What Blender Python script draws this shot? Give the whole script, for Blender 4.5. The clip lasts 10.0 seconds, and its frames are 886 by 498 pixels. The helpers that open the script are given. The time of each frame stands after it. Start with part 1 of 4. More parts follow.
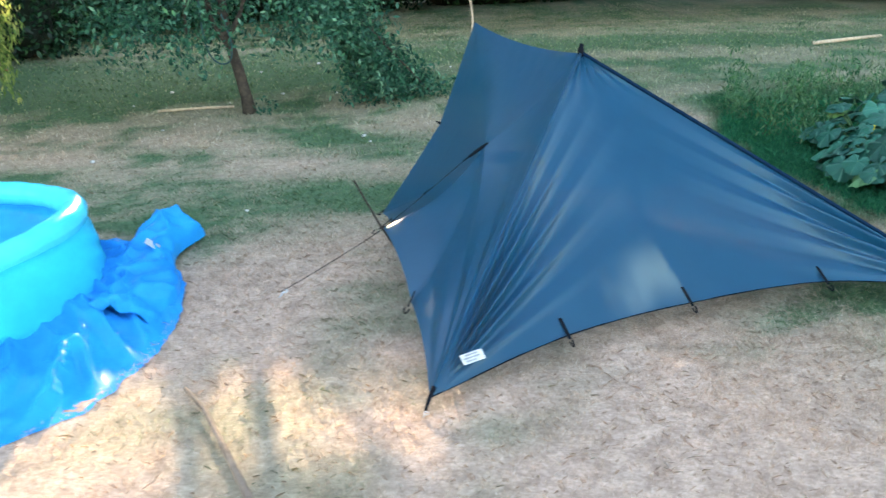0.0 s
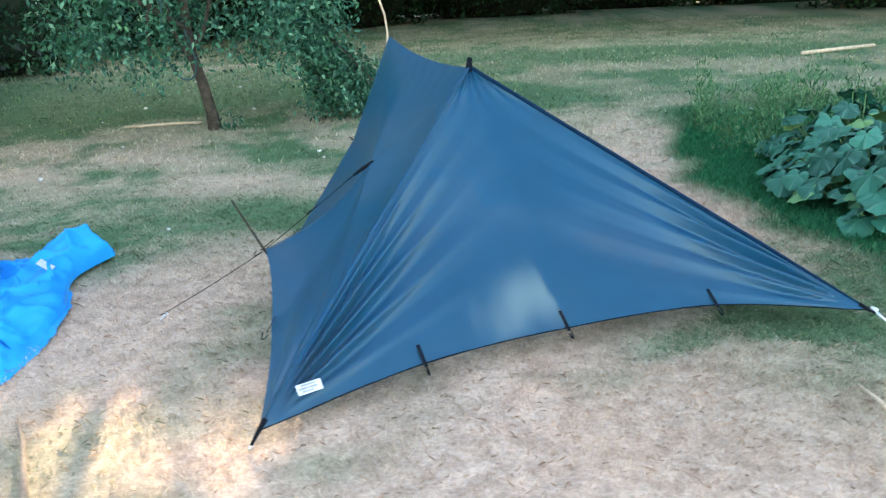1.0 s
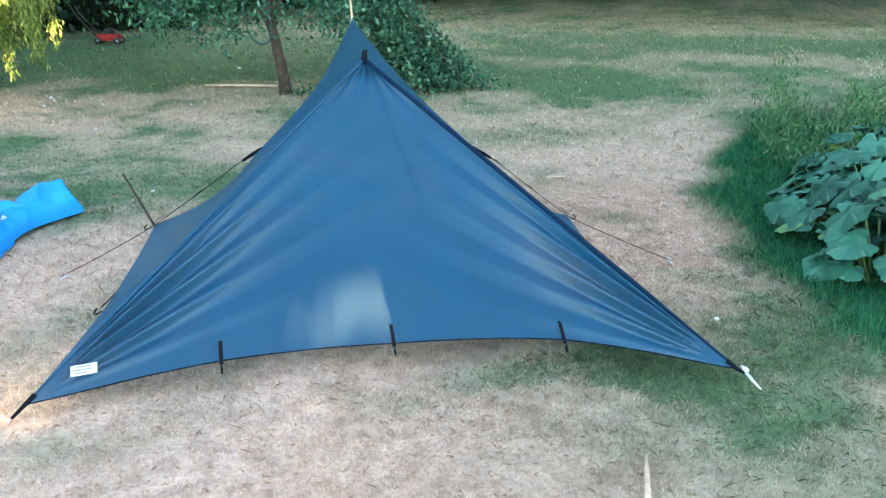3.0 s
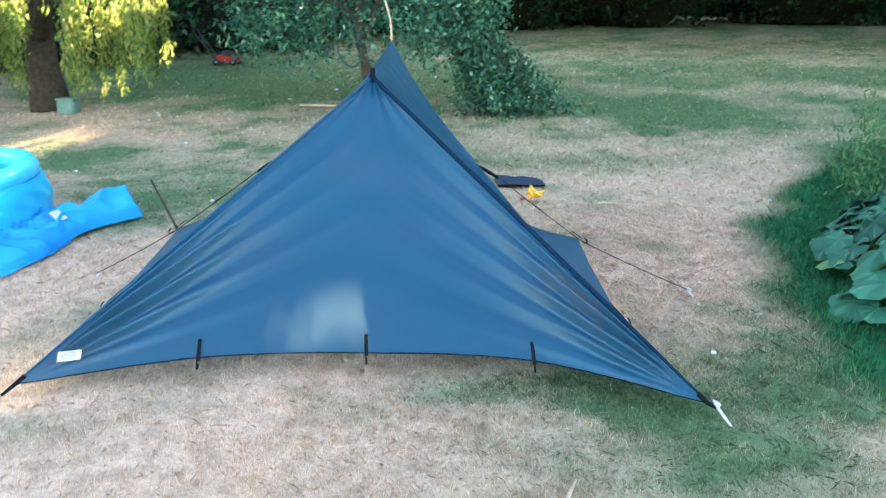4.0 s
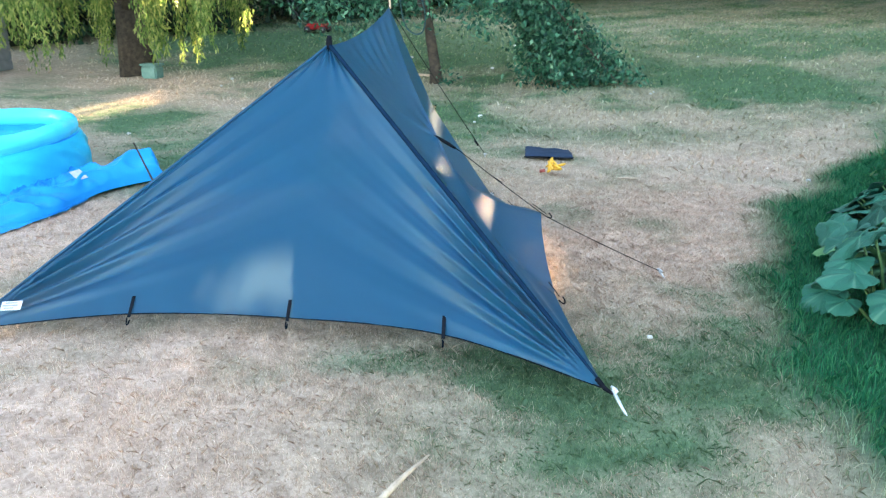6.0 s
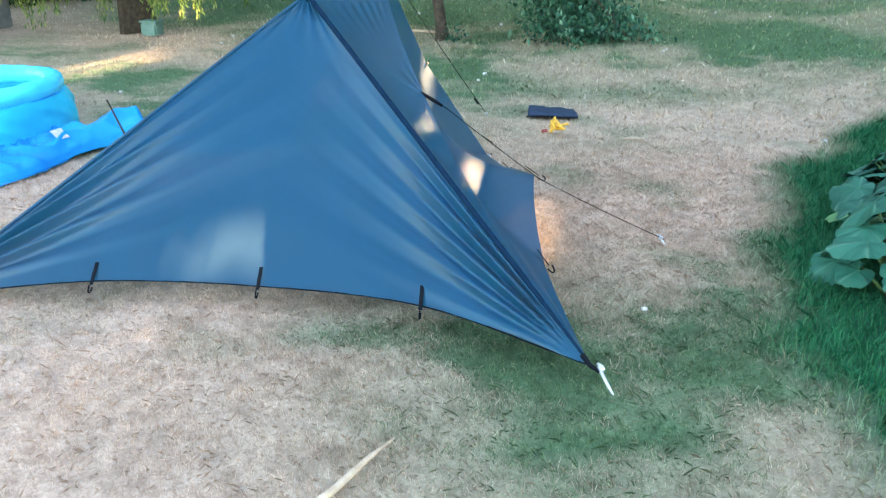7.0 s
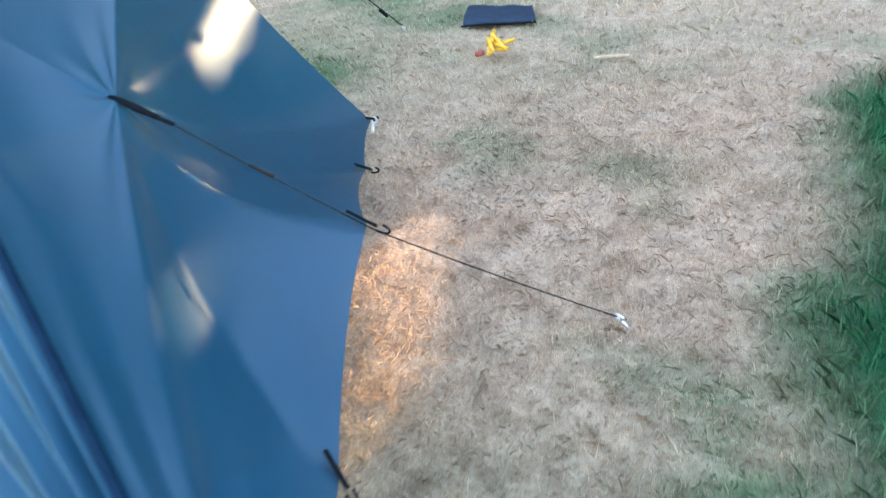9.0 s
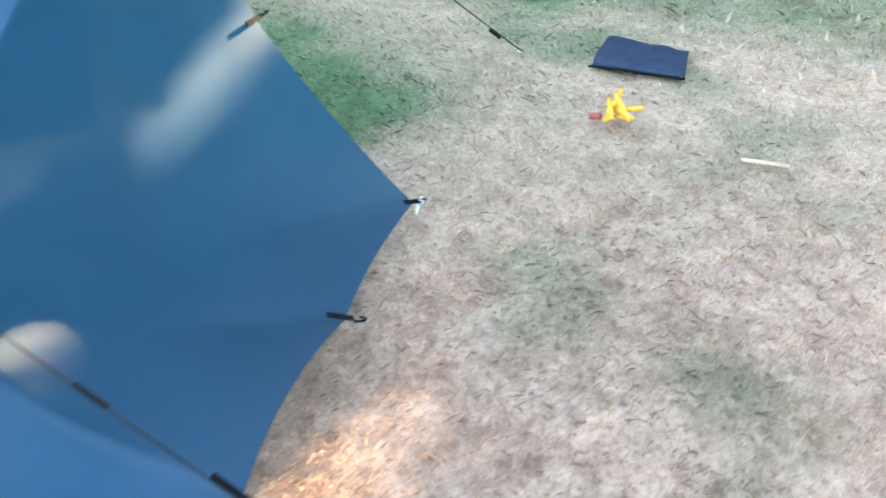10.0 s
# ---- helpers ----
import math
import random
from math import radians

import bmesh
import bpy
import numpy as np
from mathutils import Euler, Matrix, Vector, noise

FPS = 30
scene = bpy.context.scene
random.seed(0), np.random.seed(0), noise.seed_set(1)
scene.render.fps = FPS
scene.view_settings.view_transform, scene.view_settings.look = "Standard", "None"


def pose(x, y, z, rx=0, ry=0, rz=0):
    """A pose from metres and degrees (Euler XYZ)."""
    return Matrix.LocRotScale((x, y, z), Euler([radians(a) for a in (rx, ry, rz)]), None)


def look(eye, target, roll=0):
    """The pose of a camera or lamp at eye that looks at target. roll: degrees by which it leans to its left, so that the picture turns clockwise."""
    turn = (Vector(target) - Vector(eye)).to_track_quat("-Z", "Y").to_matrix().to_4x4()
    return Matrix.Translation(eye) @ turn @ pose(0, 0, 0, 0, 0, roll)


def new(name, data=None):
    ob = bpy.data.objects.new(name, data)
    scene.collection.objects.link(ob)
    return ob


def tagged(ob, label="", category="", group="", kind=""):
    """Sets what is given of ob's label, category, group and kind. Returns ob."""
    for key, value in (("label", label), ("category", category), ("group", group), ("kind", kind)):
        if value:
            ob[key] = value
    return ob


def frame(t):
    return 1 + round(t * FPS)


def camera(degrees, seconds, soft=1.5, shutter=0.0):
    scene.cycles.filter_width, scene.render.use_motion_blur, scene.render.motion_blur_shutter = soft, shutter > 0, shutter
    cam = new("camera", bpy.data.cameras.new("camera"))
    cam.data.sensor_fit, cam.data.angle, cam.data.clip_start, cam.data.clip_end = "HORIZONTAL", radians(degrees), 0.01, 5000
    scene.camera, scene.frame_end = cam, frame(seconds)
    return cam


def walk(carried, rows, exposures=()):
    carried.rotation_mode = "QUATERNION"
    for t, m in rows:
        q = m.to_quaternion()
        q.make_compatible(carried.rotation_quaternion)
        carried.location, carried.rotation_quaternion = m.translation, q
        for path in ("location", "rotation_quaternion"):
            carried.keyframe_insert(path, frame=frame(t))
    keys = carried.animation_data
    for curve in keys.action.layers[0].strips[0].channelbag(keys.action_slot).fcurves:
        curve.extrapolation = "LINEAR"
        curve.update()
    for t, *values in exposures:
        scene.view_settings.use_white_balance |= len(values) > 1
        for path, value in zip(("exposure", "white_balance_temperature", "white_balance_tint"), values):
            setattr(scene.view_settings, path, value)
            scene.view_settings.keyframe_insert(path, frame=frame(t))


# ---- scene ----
cam = camera(56.3, 10.0, 1.2, 0.35)
PATH = [
    (0, (0.517, 0.01, 1.551), (0.319, 1.909, 0.954), -1.8),
    (0.5, (0.831, 0.188, 1.517), (0.686, 2.088, 0.911), -1.4),
    (1, (1.217, 0.25, 1.525), (0.965, 2.152, 0.958), -2.4),
    (1.5, (1.598, 0.339, 1.62), (1.338, 2.239, 1.051), -1.6),
    (1.8, (1.77, 0.446, 1.546), (1.59, 2.353, 0.969), 1.3),
    (2, (1.921, 0.519, 1.541), (1.665, 2.407, 0.932), -0.8),
    (2.2, (2.05, 0.555, 1.58), (1.705, 2.435, 0.977), -1.1),
    (2.5, (2.301, 0.578, 1.528), (1.751, 2.423, 0.985), -1.5),
    (2.7, (2.421, 0.65, 1.62), (1.855, 2.458, 0.983), 0.3),
    (3.8, (3.07, 0.956, 1.581), (2.228, 2.682, 1.023), -0.6),
    (4, (3.198, 0.977, 1.582), (2.292, 2.666, 1.011), 0.8),
    (4.5, (3.48, 0.997, 1.613), (2.437, 2.606, 1.045), -0.9),
    (5, (3.63, 1.177, 1.593), (2.548, 2.752, 1.003), 0.7),
    (5.2, (3.637, 1.262, 1.588), (2.598, 2.861, 0.986), 1.4),
    (6.3, (4.027, 1.535, 1.592), (2.83, 3.0, 0.945), -0.7),
    (6.5, (4.038, 1.57, 1.593), (2.819, 3.02, 0.951), -1.2),
    (7, (3.918, 1.768, 1.524), (2.762, 3.227, 0.793), 0.1),
    (7.5, (3.685, 2.158, 1.53), (2.574, 3.62, 0.738), -3.1),
    (8, (3.515, 2.681, 1.458), (2.326, 4.115, 0.73), -4.7),
    (8.5, (3.394, 3.287, 1.388), (2.189, 4.657, 0.569), -4.4),
    (9, (3.215, 3.949, 1.392), (2.049, 5.207, 0.364), -7.2),
    (9.5, (2.982, 4.492, 1.467), (1.673, 5.482, 0.324), -2.6),
    (9.8, (2.812, 4.81, 1.467), (1.426, 5.742, 0.367), -2.2),
    (10, (2.728, 4.995, 1.49), (1.377, 5.936, 0.355), -1.5),
]
walk(cam, [(t, look(eye, target, roll)) for t, eye, target, roll in PATH], [(0, 3.2, 7120, 13), (0.5, 3.22, 7120, 13), (1, 3.4, 7120, 13), (1.5, 3.38, 7120, 13), (2.5, 3.56, 7120, 13), (6.5, 3.55, 7120, 13), (8, 3.47, 7000, 13), (9, 3.65, 7300, 14), (9.5, 3.78, 7450, 15), (10, 3.95, 7400, 15)])


# ---- light ----
SUN = Vector((-0.33, 0.915, 0.215)).normalized()
world = bpy.data.worlds.new("sky")
scene.world = world
world.use_nodes = True
wn = world.node_tree.nodes
sky = wn.new("ShaderNodeTexSky")
sky.sky_type = "NISHITA"
sky.sun_disc = False
sky.sun_elevation = math.asin(SUN.z)
sky.sun_rotation = math.atan2(SUN.x, SUN.y)
world.node_tree.links.new(sky.outputs[0], wn["Background"].inputs[0])
wn["Background"].inputs[1].default_value = 0.15
sun_data = bpy.data.lights.new("sun", "SUN")
sun_data.energy, sun_data.angle, sun_data.color = 5.0, radians(0.6), (1.0, 0.80, 0.52)
sun = new("sun", sun_data)
sun.matrix_world = look(SUN * 40, (0, 0, 0))


# ---- materials ----
def shader(name):
    m = bpy.data.materials.new(name)
    m.use_nodes = True
    return m, m.node_tree.nodes, m.node_tree.links, m.node_tree.nodes["Principled BSDF"]


def ramp(nodes, links, fac, stops):
    r = nodes.new("ShaderNodeValToRGB")
    while len(r.color_ramp.elements) < len(stops):
        r.color_ramp.elements.new(0.5)
    for e, (p, c) in zip(r.color_ramp.elements, stops):
        e.position, e.color = p, (*c, 1)
    links.new(fac, r.inputs[0])
    return r.outputs[0]


def mix(nodes, links, fac, a, b, mode="MIX"):
    n = nodes.new("ShaderNodeMix")
    n.data_type, n.blend_type = "RGBA", mode
    for s, v in ((n.inputs[0], fac), (n.inputs[6], a), (n.inputs[7], b)):
        if isinstance(v, (int, float)):
            s.default_value = v
        elif isinstance(v, tuple):
            s.default_value = (*v, 1)
        else:
            links.new(v, s)
    return n.outputs[2]


def noise_tex(nodes, links, scale, detail=4, rough=0.6, vec=None):
    n = nodes.new("ShaderNodeTexNoise")
    n.inputs["Scale"].default_value, n.inputs["Detail"].default_value, n.inputs["Roughness"].default_value = scale, detail, rough
    if vec is None:
        vec = nodes.new("ShaderNodeTexCoord").outputs["Object"]
    links.new(vec, n.inputs["Vector"])
    return n.outputs[0]


def bump(nodes, links, height, strength, dist, target):
    b = nodes.new("ShaderNodeBump")
    b.inputs["Strength"].default_value, b.inputs["Distance"].default_value = strength, dist
    links.new(height, b.inputs["Height"])
    links.new(b.outputs[0], target.inputs["Normal"])


def plain(name, dark, light, rough=0.5, scale=8.0, metal=0.0, relief=0.15, depth=0.004, gloss=0.4):
    m, n, l, p = shader(name)
    t = noise_tex(n, l, scale)
    l.new(ramp(n, l, t, [(0.3, dark), (0.7, light)]), p.inputs["Base Color"])
    p.inputs["Roughness"].default_value, p.inputs["Metallic"].default_value = rough, metal
    p.inputs["Specular IOR Level"].default_value = gloss
    bump(n, l, noise_tex(n, l, scale * 6), relief, depth, p)
    return m


def turf_material(name, blade):
    m, n, l, p = shader(name)
    green = n.new("ShaderNodeAttribute")
    green.attribute_name = "green"
    soil = n.new("ShaderNodeAttribute")
    soil.attribute_name = "lush"
    if blade:
        rnd = n.new("ShaderNodeNewGeometry").outputs["Random Per Island"]
        dry = ramp(n, l, rnd, [(0.0, (0.64, 0.46, 0.35)), (0.45, (0.78, 0.565, 0.43)), (0.8, (0.88, 0.68, 0.54)), (1.0, (0.9, 0.77, 0.65))])
        wet = ramp(n, l, rnd, [(0.0, (0.12, 0.21, 0.115)), (0.5, (0.14, 0.25, 0.125)), (0.85, (0.23, 0.33, 0.17)), (1.0, (0.42, 0.44, 0.28))])
        deep = ramp(n, l, rnd, [(0.0, (0.008, 0.13, 0.06)), (0.6, (0.03, 0.24, 0.11)), (1.0, (0.08, 0.35, 0.15))])
    else:
        t = noise_tex(n, l, 45, 6, 0.7)
        dry = ramp(n, l, t, [(0.25, (0.30, 0.195, 0.14)), (0.5, (0.55, 0.385, 0.29)), (0.75, (0.76, 0.57, 0.455))])
        wet = ramp(n, l, t, [(0.25, (0.03, 0.075, 0.035)), (0.5, (0.075, 0.15, 0.07)), (0.78, (0.15, 0.22, 0.11))])
        deep = ramp(n, l, t, [(0.3, (0.007, 0.075, 0.034)), (0.7, (0.022, 0.15, 0.066))])
        bump(n, l, noise_tex(n, l, 90, 5, 0.7), 0.6, 0.015, p)
    c = mix(n, l, green.outputs["Fac"], dry, wet)
    c = mix(n, l, soil.outputs["Fac"], c, deep)
    c = mix(n, l, 0.35, c, ramp(n, l, noise_tex(n, l, 2.3, 5, 0.65), [(0.3, (0.66, 0.62, 0.58)), (0.7, (1.12, 1.1, 1.08))]), "MULTIPLY")
    c = mix(n, l, 0.6, c, ramp(n, l, noise_tex(n, l, 11, 3, 0.6), [(0.34, (0.68, 0.64, 0.60)), (0.62, (1.18, 1.17, 1.15))]), "MULTIPLY")
    l.new(c, p.inputs["Base Color"])
    p.inputs["Roughness"].default_value = 0.75
    p.inputs["Specular IOR Level"].default_value = 0.25
    if blade:
        tr = n.new("ShaderNodeBsdfTranslucent")
        l.new(c, tr.inputs["Color"])
        mx = n.new("ShaderNodeMixShader")
        mx.inputs[0].default_value = 0.48
        l.new(p.outputs[0], mx.inputs[1])
        l.new(tr.outputs[0], mx.inputs[2])
        l.new(mx.outputs[0], n["Material Output"].inputs["Surface"])
    return m


def leaf_material(name, stops, rough=0.45, glow=0.25):
    m, n, l, p = shader(name)
    rnd = n.new("ShaderNodeNewGeometry").outputs["Random Per Island"]
    c = ramp(n, l, rnd, stops)
    c = mix(n, l, 0.5, c, ramp(n, l, noise_tex(n, l, 1.7), [(0.3, (0.55, 0.6, 0.6)), (0.7, (1.1, 1.1, 1.0))]), "MULTIPLY")
    l.new(c, p.inputs["Base Color"])
    p.inputs["Roughness"].default_value = rough
    p.inputs["Specular IOR Level"].default_value = 0.25
    tr = n.new("ShaderNodeBsdfTranslucent")
    l.new(c, tr.inputs["Color"])
    mx = n.new("ShaderNodeMixShader")
    mx.inputs[0].default_value = glow
    l.new(p.outputs[0], mx.inputs[1])
    l.new(tr.outputs[0], mx.inputs[2])
    l.new(mx.outputs[0], n["Material Output"].inputs["Surface"])
    return m


def fabric_material():
    m, n, l, p = shader("tarp_fabric")
    t = noise_tex(n, l, 3.0, 6, 0.65)
    c = ramp(n, l, t, [(0.3, (0.001, 0.056, 0.122)), (0.7, (0.0015, 0.068, 0.145))])
    l.new(c, p.inputs["Base Color"])
    p.inputs["Roughness"].default_value = 0.29
    p.inputs["Specular IOR Level"].default_value = 0.46
    p.inputs["Specular Tint"].default_value = (0.68, 0.88, 1.0, 1)
    bump(n, l, noise_tex(n, l, 14, 4, 0.6), 0.12, 0.01, p)
    tr = n.new("ShaderNodeBsdfTranslucent")
    tr.inputs["Color"].default_value = (0.14, 0.26, 0.35, 1)
    mx = n.new("ShaderNodeMixShader")
    mx.inputs[0].default_value = 0.27
    l.new(p.outputs[0], mx.inputs[1])
    l.new(tr.outputs[0], mx.inputs[2])
    # thin cloth: some light goes straight through the weave
    clear = n.new("ShaderNodeBsdfTransparent")
    clear.inputs["Color"].default_value = (0.68, 0.85, 0.95, 1)
    mc = n.new("ShaderNodeMixShader")
    mc.inputs[0].default_value = 0.08
    l.new(mx.outputs[0], mc.inputs[1])
    l.new(clear.outputs[0], mc.inputs[2])
    l.new(mc.outputs[0], n["Material Output"].inputs["Surface"])
    return m


def vinyl_material(name, dark, light, rough):
    m, n, l, p = shader(name)
    l.new(ramp(n, l, noise_tex(n, l, 2.2, 5), [(0.3, dark), (0.7, light)]), p.inputs["Base Color"])
    p.inputs["Roughness"].default_value = rough
    p.inputs["Specular IOR Level"].default_value = 0.06
    bump(n, l, noise_tex(n, l, 7, 4), 0.25, 0.02, p)
    return m


TURF = turf_material("turf", False)
BLADES = turf_material("grass_blades", True)
TARP = fabric_material()
POOL = vinyl_material("pool_vinyl", (0.0, 0.43, 0.62), (0.0, 0.52, 0.70), 0.35)
RIM = vinyl_material("pool_rim_vinyl", (0.02, 0.56, 0.78), (0.05, 0.66, 0.86), 0.25)
LINER = vinyl_material("liner_vinyl", (0.0, 0.23, 0.60), (0.0, 0.34, 0.74), 0.3)
WEB = plain("black_webbing", (0.004, 0.005, 0.008), (0.009, 0.011, 0.016), 0.8, 60, gloss=0.05)
SEAM_SHADOW = plain("seam_cloth_shadow", (0.003, 0.014, 0.034), (0.005, 0.022, 0.05), 0.95, 25, gloss=0.03)
CORD = plain("dark_cord", (0.010, 0.010, 0.010), (0.03, 0.028, 0.025), 0.8, 120, gloss=0.05)
STEEL = plain("peg_metal", (0.55, 0.56, 0.58), (0.75, 0.76, 0.78), 0.3, 40, 0.9)
WHITE = plain("white_label", (0.42, 0.42, 0.41), (0.58, 0.58, 0.57), 0.6, 30)
GREY = plain("grey_print", (0.2, 0.2, 0.22), (0.32, 0.32, 0.33), 0.6, 30)
YELLOW = plain("yellow_plastic", (0.72, 0.36, 0.03), (0.85, 0.48, 0.06), 0.4, 12)
REDP = plain("red_plastic", (0.26, 0.05, 0.04), (0.36, 0.08, 0.06), 0.5, 9)
NAVY = plain("navy_cloth", (0.006, 0.018, 0.042), (0.011, 0.03, 0.062), 0.75, 25)
BARK = plain("bark", (0.028, 0.020, 0.015), (0.095, 0.070, 0.052), 0.9, 14, 0, 0.9, 0.03)
PALEWOOD = plain("pale_wood", (0.30, 0.20, 0.13), (0.52, 0.39, 0.27), 0.75, 16, 0, 0.5, 0.01)
STRAWWOOD = plain("dry_stick", (0.38, 0.26, 0.17), (0.62, 0.48, 0.35), 0.8, 22, 0, 0.5, 0.006)
BROWNWOOD = plain("brown_wood", (0.15, 0.10, 0.07), (0.30, 0.21, 0.15), 0.8, 16, 0, 0.5, 0.01)
STONE = plain("pale_stone", (0.42, 0.40, 0.37), (0.66, 0.63, 0.58), 0.85, 18, 0, 0.6, 0.01)
TUB = plain("green_grey_plastic", (0.07, 0.16, 0.14), (0.13, 0.23, 0.20), 0.5, 10)
SHED = plain("grey_boards", (0.11, 0.12, 0.135), (0.21, 0.22, 0.24), 0.7, 5)
TWIG = plain("green_twig", (0.05, 0.07, 0.02), (0.11, 0.13, 0.045), 0.8, 12)
RUBBER = plain("black_rubber", (0.012, 0.012, 0.012), (0.03, 0.03, 0.03), 0.8, 20)
HEDGE_LEAF = leaf_material("hedge_leaf", [(0.0, (0.003, 0.014, 0.007)), (0.6, (0.014, 0.055, 0.026)), (1.0, (0.05, 0.14, 0.06))])
BUSH_LEAF = leaf_material("bush_leaf", [(0.0, (0.010, 0.05, 0.032)), (0.5, (0.026, 0.115, 0.068)), (0.85, (0.06, 0.19, 0.11)), (1.0, (0.17, 0.33, 0.21))], 0.4)
WILLOW_LEAF = leaf_material("willow_leaf", [(0.0, (0.08, 0.16, 0.04)), (0.5, (0.22, 0.32, 0.09)), (1.0, (0.55, 0.54, 0.19))], 0.45, 0.7)
WEED_LEAF = leaf_material("weed_leaf", [(0.0, (0.015, 0.075, 0.03)), (0.6, (0.05, 0.16, 0.06)), (1.0, (0.15, 0.26, 0.11))])
SHADE_LEAF = leaf_material("screen_leaf", [(0.0, (0.02, 0.06, 0.02)), (1.0, (0.06, 0.14, 0.04))], 0.6, 0.1)


# ---- mesh helpers ----
def mesh_from(name, verts, faces, material, smooth=True):
    me = bpy.data.meshes.new(name)
    me.from_pydata([tuple(v) for v in verts], [], faces)
    me.materials.append(material)
    me.polygons.foreach_set("use_smooth", [smooth] * len(me.polygons))
    me.update()
    return me


def quads_mesh(name, verts, count, size, material, attrs=None):
    """A mesh of count separate faces with size corners each, from an array of corners."""
    me = bpy.data.meshes.new(name)
    me.vertices.add(count * size)
    me.vertices.foreach_set("co", np.asarray(verts, dtype=np.float32).ravel())
    me.loops.add(count * size)
    me.loops.foreach_set("vertex_index", np.arange(count * size, dtype=np.int32))
    me.polygons.add(count)
    me.polygons.foreach_set("loop_start", np.arange(0, count * size, size, dtype=np.int32))
    me.polygons.foreach_set("loop_total", np.full(count, size, dtype=np.int32))
    for key, values in (attrs or {}).items():
        a = me.attributes.new(key, "FLOAT", "POINT")
        a.data.foreach_set("value", np.repeat(np.asarray(values, dtype=np.float32), size))
    me.materials.append(material)
    me.update(calc_edges=True)
    return me


def thing(name, label, category, group="", kind="", at=(0, 0, 0), data=None):
    ob = new(name, data)
    ob.location = at
    return tagged(ob, label, category, group, kind)


def child(name, me, parent, label=""):
    ob = new(name, me)
    ob.parent = parent
    ob.location = -Vector(parent.location) if parent.parent is None else (0, 0, 0)
    return tagged(ob, label)


def bm_mesh(name, bm, material, smooth=True):
    me = bpy.data.meshes.new(name)
    bm.normal_update()
    bm.to_mesh(me)
    bm.free()
    me.materials.append(material)
    me.polygons.foreach_set("use_smooth", [smooth] * len(me.polygons))
    return me


def tube(name, pts, radii, material, sides=8):
    """A tapered tube along points; radii one for each point, or one for all."""
    pts = [Vector(p) for p in pts]
    if isinstance(radii, (int, float)):
        radii = [radii] * len(pts)
    verts, faces = [], []
    side = None
    for i, p in enumerate(pts):
        d = (pts[min(i + 1, len(pts) - 1)] - pts[max(i - 1, 0)]).normalized()
        if side is None:
            side = d.orthogonal().normalized()
        side = (side - d * side.dot(d)).normalized()
        up = d.cross(side)
        for k in range(sides):
            a = 2 * math.pi * k / sides
            verts.append(p + (side * math.cos(a) + up * math.sin(a)) * radii[i])
    for i in range(len(pts) - 1):
        for k in range(sides):
            k2 = (k + 1) % sides
            faces.append((i * sides + k, i * sides + k2, (i + 1) * sides + k2, (i + 1) * sides + k))
    faces.append(tuple(range(sides - 1, -1, -1)))
    faces.append(tuple((len(pts) - 1) * sides + k for k in range(sides)))
    return mesh_from(name, verts, faces, material)


def box(name, size, m, material, bevel=0.005):
    bm = bmesh.new()
    bmesh.ops.create_cube(bm, size=1)
    bmesh.ops.scale(bm, vec=size, verts=bm.verts)
    if bevel:
        bmesh.ops.bevel(bm, geom=bm.edges[:], offset=bevel, segments=2, affect="EDGES")
    bmesh.ops.transform(bm, matrix=m, verts=bm.verts)
    return bm_mesh(name, bm, material, False)


def spline(points, n):
    """n points along a smooth curve through the given points."""
    p = [Vector(q) for q in points]
    p = [p[0] * 2 - p[1]] + p + [p[-1] * 2 - p[-2]]
    out = []
    for i in range(n):
        t = i / (n - 1) * (len(p) - 3)
        k = min(int(t), len(p) - 4)
        t -= k
        a, b, c, d = p[k:k + 4]
        out.append(0.5 * (2 * b + (c - a) * t + (2 * a - 5 * b + 4 * c - d) * t * t + (3 * b - a - 3 * c + d) * t ** 3))
    return out


rng = np.random.default_rng(7)


def leaves(name, centres, length, width, material, down=0.3, spread=1.0):
    """Separate folded leaves at the centres, turned at random, hanging by 'down'."""
    n = len(centres)
    d = rng.normal(size=(n, 3)) * spread
    d[:, 2] -= down * 2
    d /= np.linalg.norm(d, axis=1)[:, None]
    s = np.cross(d, rng.normal(size=(n, 3)))
    s /= np.linalg.norm(s, axis=1)[:, None]
    up = np.cross(s, d)
    ln = (length * rng.uniform(0.6, 1.3, n))[:, None]
    w = (width * rng.uniform(0.7, 1.2, n))[:, None]
    c = np.asarray(centres)
    v = np.stack([c, c + d * ln * 0.45 + s * w * 0.5 + up * w * 0.12, c + d * ln, c + d * ln * 0.45 - s * w * 0.5 + up * w * 0.12], axis=1)
    return quads_mesh(name, v, n, 4, material)


# ---- ground ----
def height(x, y):
    s = np.maximum(0, np.asarray(y, float) - 7.3)
    far = np.clip((np.asarray(y, float) - 18) / 30, 0, 1)
    return 0.45 * (1 - np.exp(-(s / 6.0) ** 2)) + 0.5 * far * far * (3 - 2 * far) + 0.012 * np.sin(1.9 * np.asarray(x, float) + 0.7) * np.sin(1.6 * np.asarray(y, float))


def lattice_noise(x, y, scale, seed):
    """Smooth value noise from 0 to 1."""
    r = np.random.default_rng(seed).random((256, 256))
    u, v = np.asarray(x) * scale + 57.3, np.asarray(y) * scale + 91.7
    i, j = np.floor(u).astype(int), np.floor(v).astype(int)
    f, g = u - i, v - j
    f, g = f * f * (3 - 2 * f), g * g * (3 - 2 * g)
    i0, i1, j0, j1 = i % 256, (i + 1) % 256, j % 256, (j + 1) % 256
    return (r[i0, j0] * (1 - f) + r[i1, j0] * f) * (1 - g) + (r[i0, j1] * (1 - f) + r[i1, j1] * f) * g


